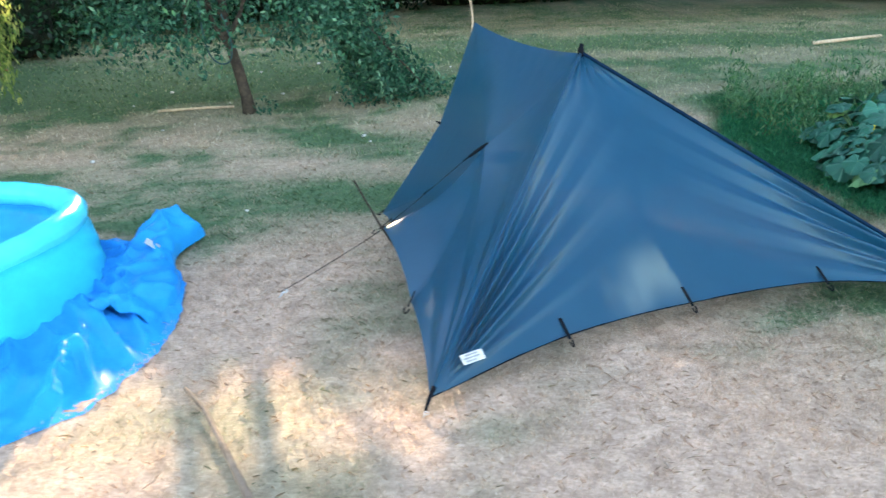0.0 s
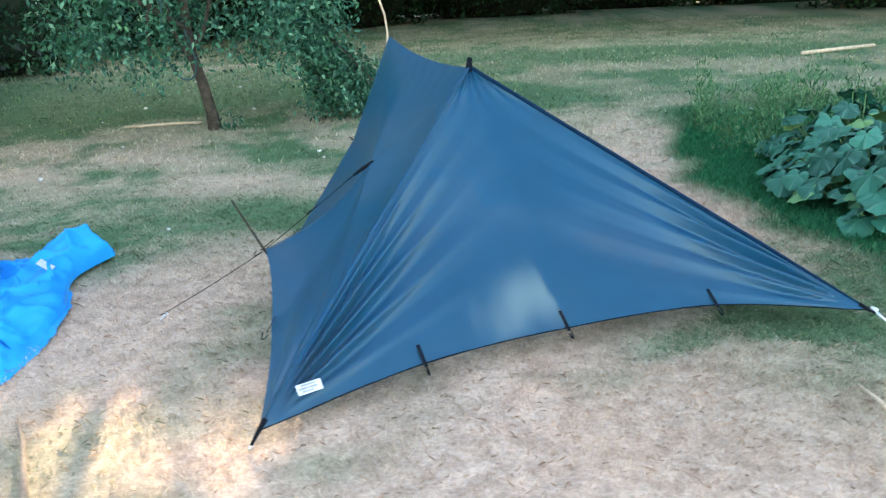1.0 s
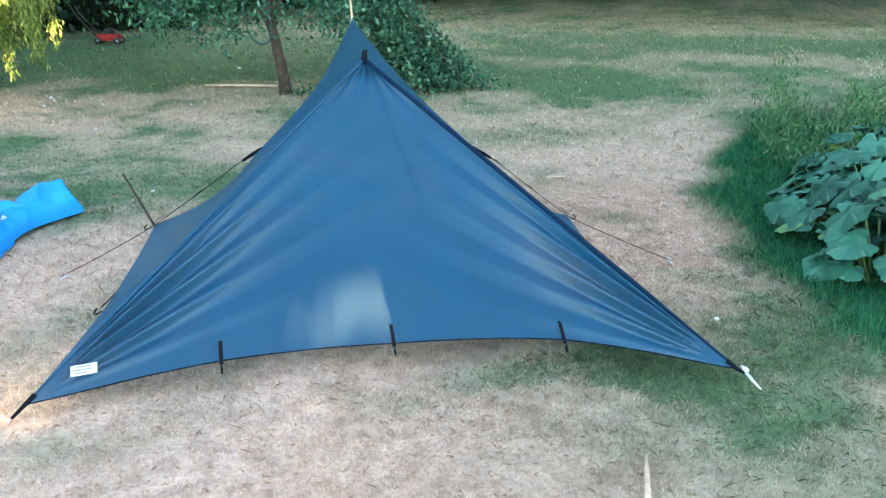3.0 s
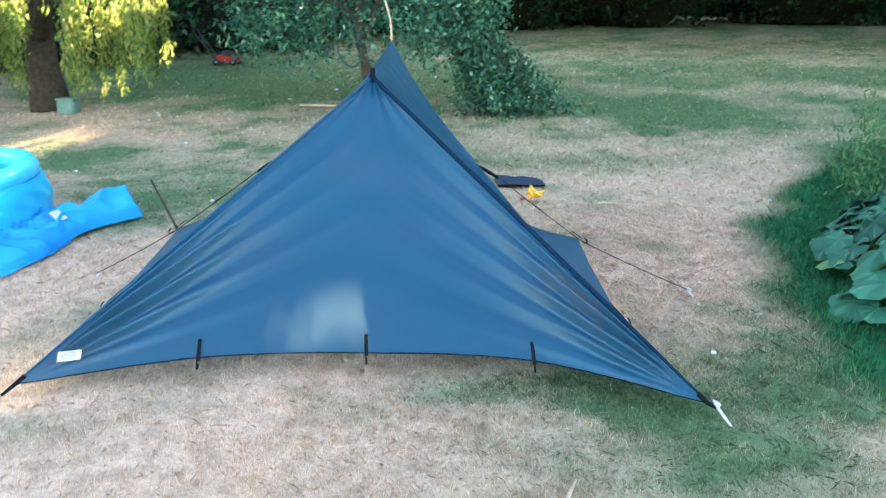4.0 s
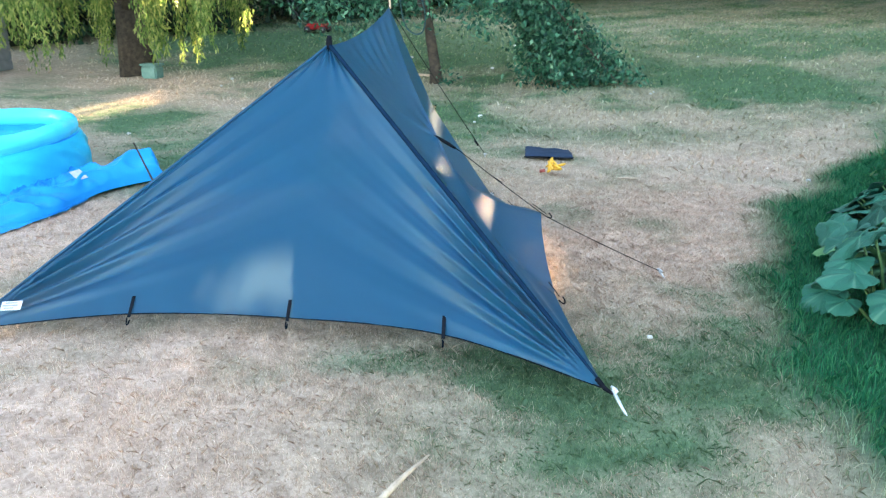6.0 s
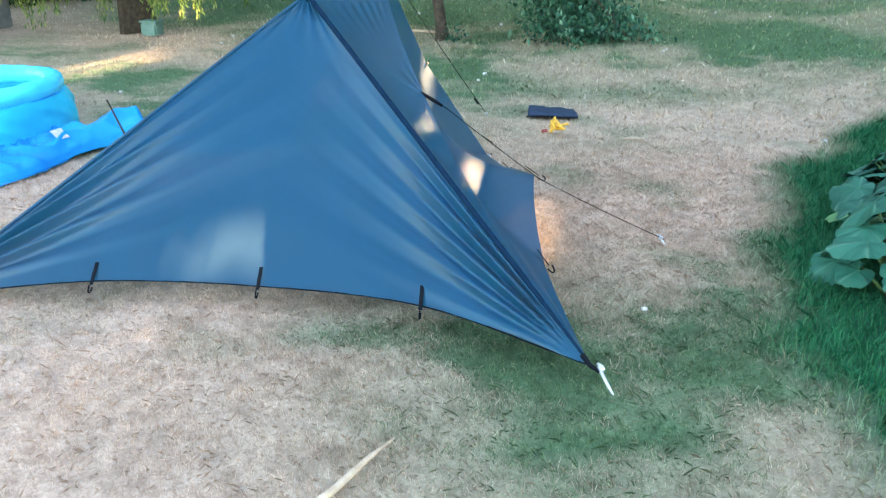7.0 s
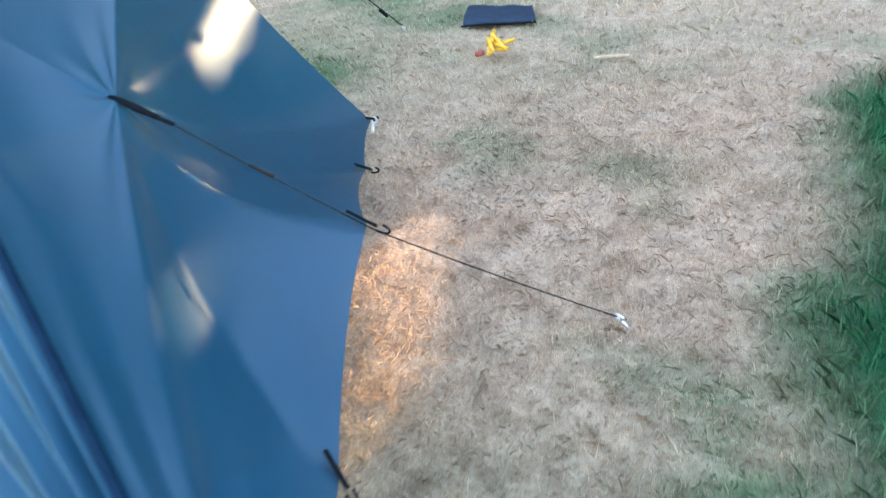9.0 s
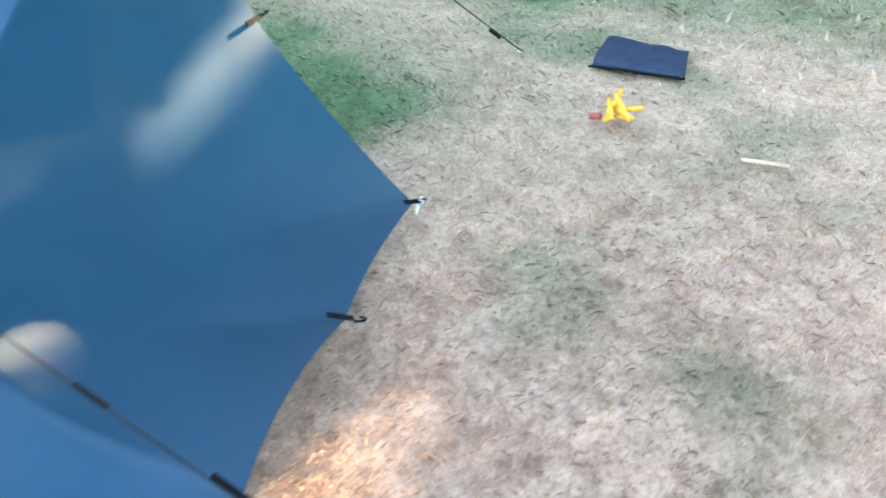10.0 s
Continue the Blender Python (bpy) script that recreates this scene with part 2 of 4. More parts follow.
def blob(x, y, cx, cy, rx, ry, turn=0.0):
    c, s = math.cos(radians(turn)), math.sin(radians(turn))
    dx, dy = x - cx, y - cy
    return np.exp(-(((dx * c + dy * s) / rx) ** 2 + ((dy * c - dx * s) / ry) ** 2))


# greener patches of the parched lawn: x, y, half lengths, turn, strength
GREEN = [(-1.5, 6.3, 2.1, 1.05, 15, 0.95), (-0.4, 8.6, 2.2, 0.45, 15, 0.8), (2.45, 4.35, 0.95, 1.0, 25, 0.6), (3.0, 3.8, 1.1, 0.9, 0, 0.7), (3.1, 4.5, 0.9, 1.1, 0, 0.62), (2.7, 2.9, 0.5, 0.4, 0, 0.4),
         (1.85, 3.9, 0.4, 0.2, 25, 0.7), (-5.0, 12.5, 3.5, 1.6, 20, 0.9), (0.6, 12.5, 2.2, 0.9, -10, 0.8), (4.0, 18.0, 5.0, 1.2, 0, 0.8), (-3.2, 8.2, 1.0, 0.5, 0, 0.5),
         (-4.2, 6.0, 1.2, 0.8, 0, 0.6), (-3.4, 6.5, 2.0, 0.8, 0, 0.75), (-4.6, 6.9, 3.0, 0.9, 10, 0.6), (-6.5, 13.0, 4.0, 2.4, 20, 1.0), (0.35, 7.2, 0.35, 0.22, 0, 0.6), (0.6, 6.75, 0.4, 0.3, 30, 0.35), (0.8, 7.1, 1.1, 0.5, 25, 0.42), (1.9, 6.5, 0.25, 0.18, 0, 0.35), (-1.2, 8.9, 1.6, 0.5, 0, 0.7)]


def greenness(x, y):
    g = np.zeros_like(x)
    for cx, cy, rx, ry, turn, k in GREEN:
        g = np.maximum(g, k * blob(x, y, cx, cy, rx, ry, turn))
    n = 0.55 * lattice_noise(x, y, 1.3, 1) + 0.3 * lattice_noise(x, y, 4.1, 2) + 0.15 * lattice_noise(x, y, 11, 3)
    # far lawn is partly green; pushed greener to paint in the tree shade
    far = np.clip((y - 7.5) / 5, 0, 0.95)
    patch = np.clip((n - 0.33) * 3.0, 0, 1)
    g = g * (0.5 + 1.0 * n) + far * (0.6 + 0.38 * patch) + np.clip((n - 0.55) * 2.2, 0, 0.5)
    # the worn, dry way along the border
    g = g * (1 - 0.6 * blob(x, y, 1.7, 8.8, 0.8, 3.2, -8))
    # bare ground round the foot of the willow
    g = g * (1 - 0.85 * blob(x, y, -6.9, 8.6, 1.3, 0.55, 20))
    return np.clip(g, 0, 1)


def bed_edge(y):
    """The x at which the lush border beside the lawn begins."""
    return np.interp(y, [2.0, 3.5, 4.2, 5.1, 6.1, 7.5, 9.0, 10.8, 14.0, 17.0], [4.5, 3.85, 3.45, 3.0, 2.57, 2.3, 2.35, 2.8, 4.4, 5.6])


def lushness(x, y):
    e = bed_edge(y) + 0.22 * (lattice_noise(x, y, 2.5, 5) - 0.5) + 0.15 * (lattice_noise(x, y, 8, 6) - 0.5)
    k = np.clip((x - e) / 0.3 + 0.2, 0, 1)
    return k * np.clip((12.5 - y) / 2, 0, 1) * np.clip((9 - x) / 2, 0, 1)


def axis(fine_a, fine_b, step, far):
    a = list(np.arange(fine_a, fine_b + step / 2, step))
    grow, lo, hi = step, [], []
    p, q = fine_a, fine_b
    while q < far:
        grow *= 1.22
        p, q = p - grow, q + grow
        lo.append(p)
        hi.append(q)
    return np.array(lo[::-1] + a + hi)


gx, gy = axis(-6.0, 7.0, 0.09, 400), axis(0.0, 13.0, 0.09, 400)
GX, GY = np.meshgrid(gx, gy, indexing="ij")
tuft = 0.018 * (lattice_noise(GX, GY, 9, 11) - 0.5) * (np.hypot(GX, GY) < 20)
GZ = height(GX, GY) + tuft - 0.008
nx, ny = GX.shape
idx = np.arange(nx * ny).reshape(nx, ny)
me = bpy.data.meshes.new("ground")
corner = np.stack([idx[:-1, :-1], idx[1:, :-1], idx[1:, 1:], idx[:-1, 1:]], axis=-1).reshape(-1, 4)
me.from_pydata(np.stack([GX, GY, GZ], -1).reshape(-1, 3).tolist(), [], corner.tolist())
for key, values in (("green", greenness(GX, GY)), ("lush", lushness(GX, GY))):
    a = me.attributes.new(key, "FLOAT", "POINT")
    a.data.foreach_set("value", values.astype(np.float32).ravel())
me.materials.append(TURF)
me.polygons.foreach_set("use_smooth", [True] * len(me.polygons))
ground = tagged(new("ground", me), "parched tan lawn with patches of green grass", "lawn", kind="structure")


def blades(name, n, area, tall, wide, label, weight=None, lay=0.9):
    """Short curved blades of grass strewn over an area (x0, x1, y0, y1)."""
    x = rng.uniform(area[0], area[1], n)
    y = rng.uniform(area[2], area[3], n)
    if weight is not None:
        keep = rng.random(n) < weight(x, y)
        x, y = x[keep], y[keep]
    n = len(x)
    g, lu = greenness(x, y), lushness(x, y)
    picked = np.where(rng.random(n) < g * np.clip((g - 0.12) * 6, 0, 1), np.clip(g * 1.5, 0, 1), g * 0.35)
    g = picked + (g - picked) * np.clip((y - 6) / 5, 0, 0.8)
    z = height(x, y) - 0.012
    a = rng.uniform(0, 2 * math.pi, n)
    h = tall * rng.uniform(0.35, 1.25, n) * (1 + 1.2 * lu)
    lean = np.abs(rng.normal(0, lay, n)) * h
    b = a + rng.normal(0, 0.6, n) + math.pi / 2
    w = wide * rng.uniform(0.6, 1.4, n)
    base = np.stack([x, y, z], 1)
    off = np.stack([np.cos(b) * w, np.sin(b) * w, np.zeros(n)], 1)
    mid = base + np.stack([np.cos(a) * lean * 0.4, np.sin(a) * lean * 0.4, h * 0.65], 1)
    tip = base + np.stack([np.cos(a) * lean, np.sin(a) * lean, h * 0.95], 1)
    v = np.stack([base - off, base + off, mid + off * 0.8, tip, mid - off * 0.8], axis=1)
    ob = new(name, quads_mesh(name, v, n, 5, BLADES, {"green": g, "lush": lu}))
    return tagged(ob, label, "grass", kind="stuff")


PC = Vector((-3.31, 3.92, 0))


def sheet_radius(deg):
    """How far the groundsheet reaches out round the pool, by direction."""
    return np.interp(deg, [-180, -90, -60, -36, -26, -10, 0, 16, 33, 60, 180], [1.6, 1.9, 2.2, 2.4, 2.36, 2.16, 2.03, 1.88, 1.72, 1.62, 1.6])


def thin(x, y, cx, cy, rx, ry):
    """Full in the middle, thinning out to nothing; bare under the pool."""
    bearing = np.degrees(np.arctan2(y - PC.y, x - PC.x))
    free = np.hypot(x - PC.x, y - PC.y) > sheet_radius(bearing) - 0.05
    free &= ~((np.abs(x + 1.83 + 0.30 * (y - 4.7)) < 0.18) & (y > 4.0) & (y < 5.2))
    return free * np.clip(1.6 - np.hypot((x - cx) / rx, (y - cy) / ry) * 1.6, 0, 1) * (1 - lushness(x, y))


blades("grass", 430000, (-3.2, 5.4, 0.6, 8.0), 0.024, 0.0010, "short dry straw-coloured grass blades", lambda x, y: thin(x, y, 1.2, 4.3, 4.4, 3.9))
blades("grass", 300000, (1.0, 3.6, 2.6, 8.0), 0.019, 0.0007, "fine dry grass beside the tarp", lambda x, y: thin(x, y, 2.1, 5.2, 1.9, 3.0))
blades("grass", 300000, (-9.0, 7.0, 3.0, 15.0), 0.030, 0.0017, "short dry and green grass blades", lambda x, y: thin(x, y, -1.0, 9.0, 8.0, 6.0))
blades("grass", 160000, (-16.0, 16.0, 8.0, 40.0), 0.05, 0.009, "dry and green grass of the far lawn", lambda x, y: thin(x, y, -1.0, 20.0, 16.0, 19.0))
blades("tall_grass", 400000, (2.1, 8.0, 0.0, 12.4), 0.032, 0.0019, "lush dark green grass along the border", lambda x, y: lushness(x, y), 0.6)


# ---- the tarp shelter ----
CL, CR, APEX, BACK = Vector((0.144, 2.907, 0.03)), Vector((2.719, 4.128, 0.06)), Vector((0.815, 4.623, 1.205)), Vector((0.175, 5.842, 1.336))
FRONT = [CL, Vector((0.70, 3.40, 0.085)), Vector((1.30, 3.81, 0.085)), Vector((2.0, 4.05, 0.11)), CR]
RIGHT = [CR, Vector((2.193, 4.655, 0.148)), Vector((1.762, 5.233, 0.337)), Vector((1.272, 5.706, 0.18)), Vector((0.745, 6.26, 0.058))]
LEFT = [CL, Vector((-0.006, 3.557, 0.169)), Vector((-0.24, 4.232, 0.343)), Vector((-0.31, 4.85, 0.18)), Vector((-0.49, 5.60, 0.058))]
RIGHT_MID, LEFT_MID = Vector((0.50, 5.91, 0.69)), Vector((-0.059, 5.601, 0.688))
PULL_R, PULL_L = Vector((1.316, 4.894, 0.746)), Vector((0.303, 4.425, 0.75))
PEG_R, PEG_L, PEG_B = Vector((2.338, 5.587, 0.0)), Vector((-0.80, 4.104, 0.0)), Vector((-0.14, 7.48, 0.0))


def folds(p, corner, along, across, normal, waves, reach):
    """Fan of pleats that runs out of a corner: each wave is angle, width, depth."""
    r = p - corner
    u, v = r.dot(along), r.dot(across)
    d = math.hypot(u, v)
    if d < 1e-4:
        return 0.0
    ang = math.degrees(math.atan2(v, u))
    total = 0.0
    for a, w, depth in waves:
        total += depth * math.exp(-((ang - a) / w) ** 2)
    return total * min(1.0, d / 0.35) * math.exp(-(d / reach) ** 2)


def grid_mesh(name, rows, material):
    verts = [v for row in rows for v in row]
    m = len(rows[0])
    faces = [(i * m + j, i * m + j + 1, (i + 1) * m + j + 1, (i + 1) * m + j) for i in range(len(rows) - 1) for j in range(m - 1)]
    me = mesh_from(name, verts, faces, material)
    return me


tarp = thing("tarp_shelter", "slate-blue ripstop tarp pitched as a low shelter on the lawn", "tarp")


def front_panel():
    """The large front triangle: flat in the middle, sharp creases fanning out of both pegged corners."""
    fine = spline(FRONT, 1201)
    # closer rows towards the two corners, where the creases crowd
    steps = [0.55 * k / 220 + 0.45 * (1 - math.cos(math.pi * k / 220)) / 2 for k in range(221)]
    e = (CR - CL).normalized()
    n = e.cross(APEX - CL).normalized()
    up_l = n.cross(e)
    ridge_l = math.degrees(math.atan2((APEX - CL).dot(up_l), (APEX - CL).dot(e)))
    ridge_r = math.degrees(math.atan2((APEX - CR).dot(up_l), (CR - APEX).dot(e)))
    left = [(ridge_l - 1.3, 0.55, 0.026), (ridge_l - 3.0, 0.6, -0.015), (ridge_l - 5.0, 0.7, 0.036), (ridge_l - 7.2, 0.75, -0.016), (ridge_l - 9.8, 0.9, 0.032),
            (ridge_l - 12.6, 1.0, -0.014), (ridge_l - 16.0, 1.2, 0.024), (ridge_l - 20, 1.4, -0.010), (ridge_l - 25, 1.8, 0.010)]
    right = [(ridge_r - 1.4, 0.55, 0.024), (ridge_r - 3.1, 0.6, -0.030), (ridge_r - 5.0, 0.7, 0.028), (ridge_r - 7.4, 0.8, -0.026), (ridge_r - 10.2, 0.9, 0.024),
             (ridge_r - 13.4, 1.0, -0.020), (ridge_r - 17, 1.2, 0.016), (ridge_r - 21, 1.4, -0.012), (ridge_r - 26, 1.8, 0.008)]
    rows = []
    for j in range(101):
        v = j / 100
        row = []
        for u in steps:
            p = fine[round(u * 1200)].lerp(APEX, v)
            s = math.sin(math.pi * u) ** 0.8 * math.sin(math.pi * v)
            d = -0.03 * s
            edge = min(1.0, min(u, 1 - u) / 0.03)
            d += edge * folds(p, CL, e, up_l, n, left, 1.08) * 1.6
            d += edge * folds(p, CR, -e, up_l, n, right, 1.0) * 1.4
            # puckers under the pole tip
            d += edge * 0.009 * math.exp(-((1 - v) / 0.14) ** 2) * math.cos(u * 31 + 0.6 * math.sin(9 * u)) * min(1, (1 - v) / 0.04)
            d += 0.005 * math.sin(u * 40 + 2 * v) * math.exp(-(v / 0.10) ** 2) * edge
            row.append(p + n * d)
        rows.append(row)
    return rows


def side_panel(edge, mid, pull, out, ruck, slack):
    """A side: edge runs from the front corner to the back corner, mid lies on the back edge."""
    loop = []

    def run(a, b, count, sag, drop=0.0):
        inward = (pull - (a + b) / 2).normalized()
        for k in range(count):
            t = k / count
            loop.append(a.lerp(b, t) + (inward * sag + Vector((0, 0, -drop))) * 4 * t * (1 - t))

    run(APEX, edge[0], 60, 0.0)
    for a, b, sag in zip(edge[:-1], edge[1:], (0.04, 0.025, 0.03, 0.03)):
        run(a, b, 16, sag)
    run(edge[4], mid, 16, 0.03)
    run(mid, BACK, 16, 0.012)
    run(BACK, APEX, 40, 0.0, 0.045)
    loop.append(loop[0])
    m = len(loop)
    corner = edge[0]
    n = (edge[0] - APEX).cross(edge[4] - APEX).normalized()
    if n.dot(out) < 0:
        n = -n
    e = (APEX - corner).normalized()
    across = n.cross(e)
    if across.dot(pull - corner) < 0:
        across = -across
    waves = [(1.6, 0.9, -0.010), (4.2, 1.0, 0.012), (7.5, 1.2, -0.012), (11.5, 1.5, 0.012), (16, 1.8, -0.011), (22, 2.2, 0.010), (29, 2.6, -0.008)]
    soft = [sum((loop[(i + k) % m] for k in range(-16, 17)), Vector()) / 33 for i in range(m)]
    rows = []
    for j in range(37):
        v = j / 36
        row = []
        for i, b in enumerate(loop):
            s = math.sin(math.pi * v)
            q = i / (m - 1)
            # the cloth rounds off the corner at the rear pole
            ease = 0.8 * min(1, v * 3) * max(0, 1 - abs(q - 0.80) / 0.12) if ruck < 0.005 else 0.0
            p = b.lerp(soft[i], ease).lerp(pull, v)
            d = -(0.03 if q < 0.27 or q > 0.80 else 0.03 + slack * math.sin((q - 0.27) / 0.53 * math.pi) ** 1.4) * s
            rim = min(1.0, v / 0.06)
            d += rim * folds(p, corner, e, across, n, waves, 1.0) * (1 - v)
            if q > 0.78:
                d += ruck * rim * math.sin(q * 260) * math.exp(-((v - 0.12) / 0.22) ** 2) * math.sin((q - 0.78) / 0.22 * math.pi)
            d += (0.003 if ruck > 0.005 else 0.0) * math.cos(i * 0.37) * math.exp(-((1 - v) / 0.25) ** 2) * min(1, (1 - v) / 0.08)
            row.append(p + n * d)
        rows.append(row)
    return rows


child("front_panel", grid_mesh("front_panel", front_panel(), TARP), tarp)
child("side_panel", grid_mesh("side_panel", side_panel(RIGHT, RIGHT_MID, PULL_R, Vector((0.54, 0.49, 0.68)), 0.007, 0.085), TARP), tarp)
child("side_panel", grid_mesh("side_panel", side_panel(LEFT, LEFT_MID, PULL_L, Vector((-0.9, 0.1, 0.5)), 0.001, 0.03), TARP), tarp)
# rolled seams along the two ridges and the hems
# right seam is thicker and darker to paint in the shadow below it
for a, b, thick, cloth, text in ((CL, APEX, 0.008, TARP, "blue rolled ridge seam"), (CR, APEX, 0.011, SEAM_SHADOW, "rolled ridge seam, darkened for the shadow along it")):
    child("seam", tube("seam", [a.lerp(b, k / 24) + Vector((0, 0, 0.004)) for k in range(25)], [thick * min(1, 0.35 + k / 8) for k in range(25)], cloth, 6), tarp, text)
# hem tube is black partly to draw the shadow along its lower edge
child("hem", tube("hem", spline(FRONT, 80), 0.0032, WEB, 6), tarp, "thin bound hem, black partly for the shadow at its edge")


def strap(a, b, width, face):
    """A flat webbing strap from a to b, 3 mm thick."""
    d = (b - a).normalized()
    s = d.cross(Vector(face)).normalized()
    f = s.cross(d)
    m = Matrix((s, d, f)).transposed().to_4x4()
    m.translation = (a + b) / 2
    return box("strap", (width, (b - a).length, 0.003), m, WEB, 0.001)


def tie_loop(at, inward, face, reach=0.10):
    """Tie-out tab: a strap sewn over the hem, and the loop that hangs from it."""
    inward, face = inward.normalized(), Vector(face)
    child("tie_loop", strap(at + inward * reach + face * 0.012, at - inward * 0.022 + face * 0.012, 0.016, face), tarp, "black webbing tie-out loop")
    ring = [at - inward * 0.03 + face * 0.012 + inward * -0.03 * math.sin(k * math.pi / 6) + face * 0.012 * math.cos(k * math.pi / 6) for k in range(7)]
    child("tie_loop", tube("tie_ring", ring, 0.0035, WEB, 6), tarp)


FRONT_FACE = Vector((0.29, -0.61, 0.74))
RIGHT_FACE, LEFT_FACE = Vector((0.54, 0.49, 0.68)), Vector((-0.80, -0.25, 0.55))
for p in FRONT[1:4]:
    tie_loop(p, FRONT_FACE.cross(CR - CL).normalized() - (CR - CL).normalized() * 0.10, FRONT_FACE, 0.085)
for p in RIGHT[1:] + [RIGHT_MID]:
    tie_loop(p, (PULL_R - p), RIGHT_FACE, 0.07)
for p in LEFT[1:] + [LEFT_MID]:
    tie_loop(p, (PULL_L - p), LEFT_FACE, 0.07)
for p, q, f in ((PULL_R, PEG_R, RIGHT_FACE), (PULL_L, PEG_L, LEFT_FACE)):
    d = (q - p).normalized()
    child("pull_out", strap(p - d * 0.02, p + d * 0.15, 0.022, f), tarp, "black webbing pull-out strap")
    child("pull_out", tube("pull_loop", [p - d * 0.01, p + d * 0.05, p + d * 0.11], [0.007, 0.010, 0.007], WEB, 7), tarp, "black webbing pull-out loop")
child("pull_out", tube("apex_tab", [APEX + Vector((0, 0, -0.03)), APEX + Vector((0, 0, 0.015)), APEX + Vector((0.004, 0, 0.05))], [0.020, 0.016, 0.012], WEB), tarp, "black tab on the pole tip")
for p, q in ((CL, Vector((0.132, 2.847, 0.0))), (CR, Vector((2.752, 4.137, 0.042)))):
    child("tie_loop", tube("corner_cord", [p + (APEX - p).normalized() * 0.05, p, q], [0.011, 0.009, 0.006], WEB), tarp, "black corner cord")
# sewn-in label near the corner: unreadable print as bars
LAB = Vector((0.302, 3.066, 0.128))
lx = (CR - CL).normalized()
lz = lx.cross(APEX - CL).normalized()
ly = lz.cross(lx)
lm = Matrix((lx, ly, lz)).transposed().to_4x4()
lm = Matrix.Translation(LAB + lz * 0.012) @ lm
lm = lm @ pose(0, 0, 0, 0, 0, 8)
label = child("label", box("label", (0.10, 0.045, 0.003), lm, WHITE, 0.001), tarp, "white printed fabric label")
for k, w in enumerate((0.06, 0.075, 0.045)):
    bar = new("print_bar", box("print_bar", (w, 0.007, 0.001), lm @ Matrix.Translation((-0.005 * k, 0.013 - 0.013 * k, 0.0024)), GREY, 0))
    bar.parent = label


def cord(name, pts, radius, label, category="cord", material=CORD):
    return thing(name, label, category, data=tube(name, pts, radius, material, 6))


def sagging(a, b, sag, n=24):
    return [a.lerp(b, k / n) + Vector((0, 0, -sag * 4 * k / n * (1 - k / n))) for k in range(n + 1)]


for p, q, tie, text in ((PULL_R, PEG_R, RIGHT[2], "thin dark guy line pegged out to the lawn"), (PULL_L, PEG_L, LEFT[2], "thin dark guy line pegged out beside the pool")):
    d = (q - p).normalized()
    a = p + d * 0.14
    knee = tie + (tie - (PULL_R if tie is RIGHT[2] else PULL_L)).normalized() * 0.035
    line = thing("guy_line", text, "guy line")
    child("cord", tube("cord", sagging(a, knee, 0.004, 10) + sagging(knee, q + Vector((0, 0, 0.02)), 0.006, 14)[1:], 0.0022, CORD, 6), line)
    g = a.lerp(knee, 0.42)
    child("adjuster", strap(g - d * 0.035, g + d * 0.035, 0.012, (0, 0, 1)), line, "black plastic line adjuster")
back_line = thing("guy_line", "thin dark guy line from the rear of the tarp", "guy line")
child("cord", tube("cord", sagging(BACK, PEG_B + Vector((0, 0, 0.02)), 0.01), 0.003, CORD, 6), back_line)
g = BACK.lerp(PEG_B, 0.86)
child("adjuster", tube("adjuster", [g, BACK.lerp(PEG_B, 0.90)], 0.008, WEB, 6), back_line, "black line adjuster")


def peg(at, lean, label, size=0.16, radius=0.006):
    """A V-shaped metal peg: shaft in the ground, hooked head."""
    lean = Vector(lean).normalized()
    p = thing("tent_peg", label, "tent peg", "pegs round the tarp", at=at)
    top = at + lean * size
    child("shaft", tube("shaft", [at - lean * 0.05, top], [radius * 0.7, radius], STEEL, 6), p)
    hook = [top - lean * 0.012 + Vector((0.02, 0, 0)) * math.sin(k * math.pi / 5) + lean * 0.012 * (1 - math.cos(k * math.pi / 5)) for k in range(6)]
    child("head", tube("head", hook, radius * 0.8, STEEL, 6), p)
    return p


peg(Vector((2.815, 4.112, -0.005)), (-0.065, 0.03, 0.055), "shiny steel peg holding the tarp corner", 0.10, 0.008)
peg(Vector((0.128, 2.84, -0.02)), (0.1, -0.5, 0.9), "steel peg at the tarp corner", 0.03, 0.003)
peg(PEG_R, (-0.6, -0.3, 0.8), "pale metal peg at the end of a guy line", 0.04, 0.006)
peg(PEG_L, (0.6, 0.1, 0.8), "pale metal peg at the end of a guy line", 0.03, 0.004)
peg(PEG_B, (0.3, -0.8, 0.8), "pale metal peg at the end of a guy line", 0.04, 0.007)
peg(Vector((0.715, 6.29, -0.01)), (0.0, 0.3, 0.9), "pale metal peg at the rear tarp corner", 0.05, 0.008)

# the poles
thing("pole", "pale debarked branch used as the rear pole of the tarp", "pole",
      data=tube("pole", spline([(-0.03, 5.83, -0.02), (0.07, 5.85, 0.7), (0.16, 5.87, 1.36), (0.045, 5.87, 1.75), (-0.12, 5.89, 2.3)], 17), [0.010 - 0.0003 * k + 0.0008 * math.sin(k * 2.1) for k in range(17)], PALEWOOD, 8))
thing("pole", "dark pole slanting up to the peak of the tarp", "pole", data=tube("pole", [(1.30, 4.72, 0.0), tuple(APEX - Vector((0, 0, 0.02)))], 0.011, WEB, 8))
thing("prop_stick", "thin dark twig that props the tarp edge", "stick",
      data=tube("prop_stick", [(-0.066, 4.285, 0.0), (-0.15, 4.262, 0.17), (-0.25, 4.23, 0.345), (-0.378, 4.19, 0.615)], [0.008, 0.0075, 0.007, 0.005], BARK, 6))

# ---- the paddling pool ----
pool = thing("paddling_pool", "bright cyan inflatable-ring pool, half slack, on the lawn", "paddling pool", at=PC)
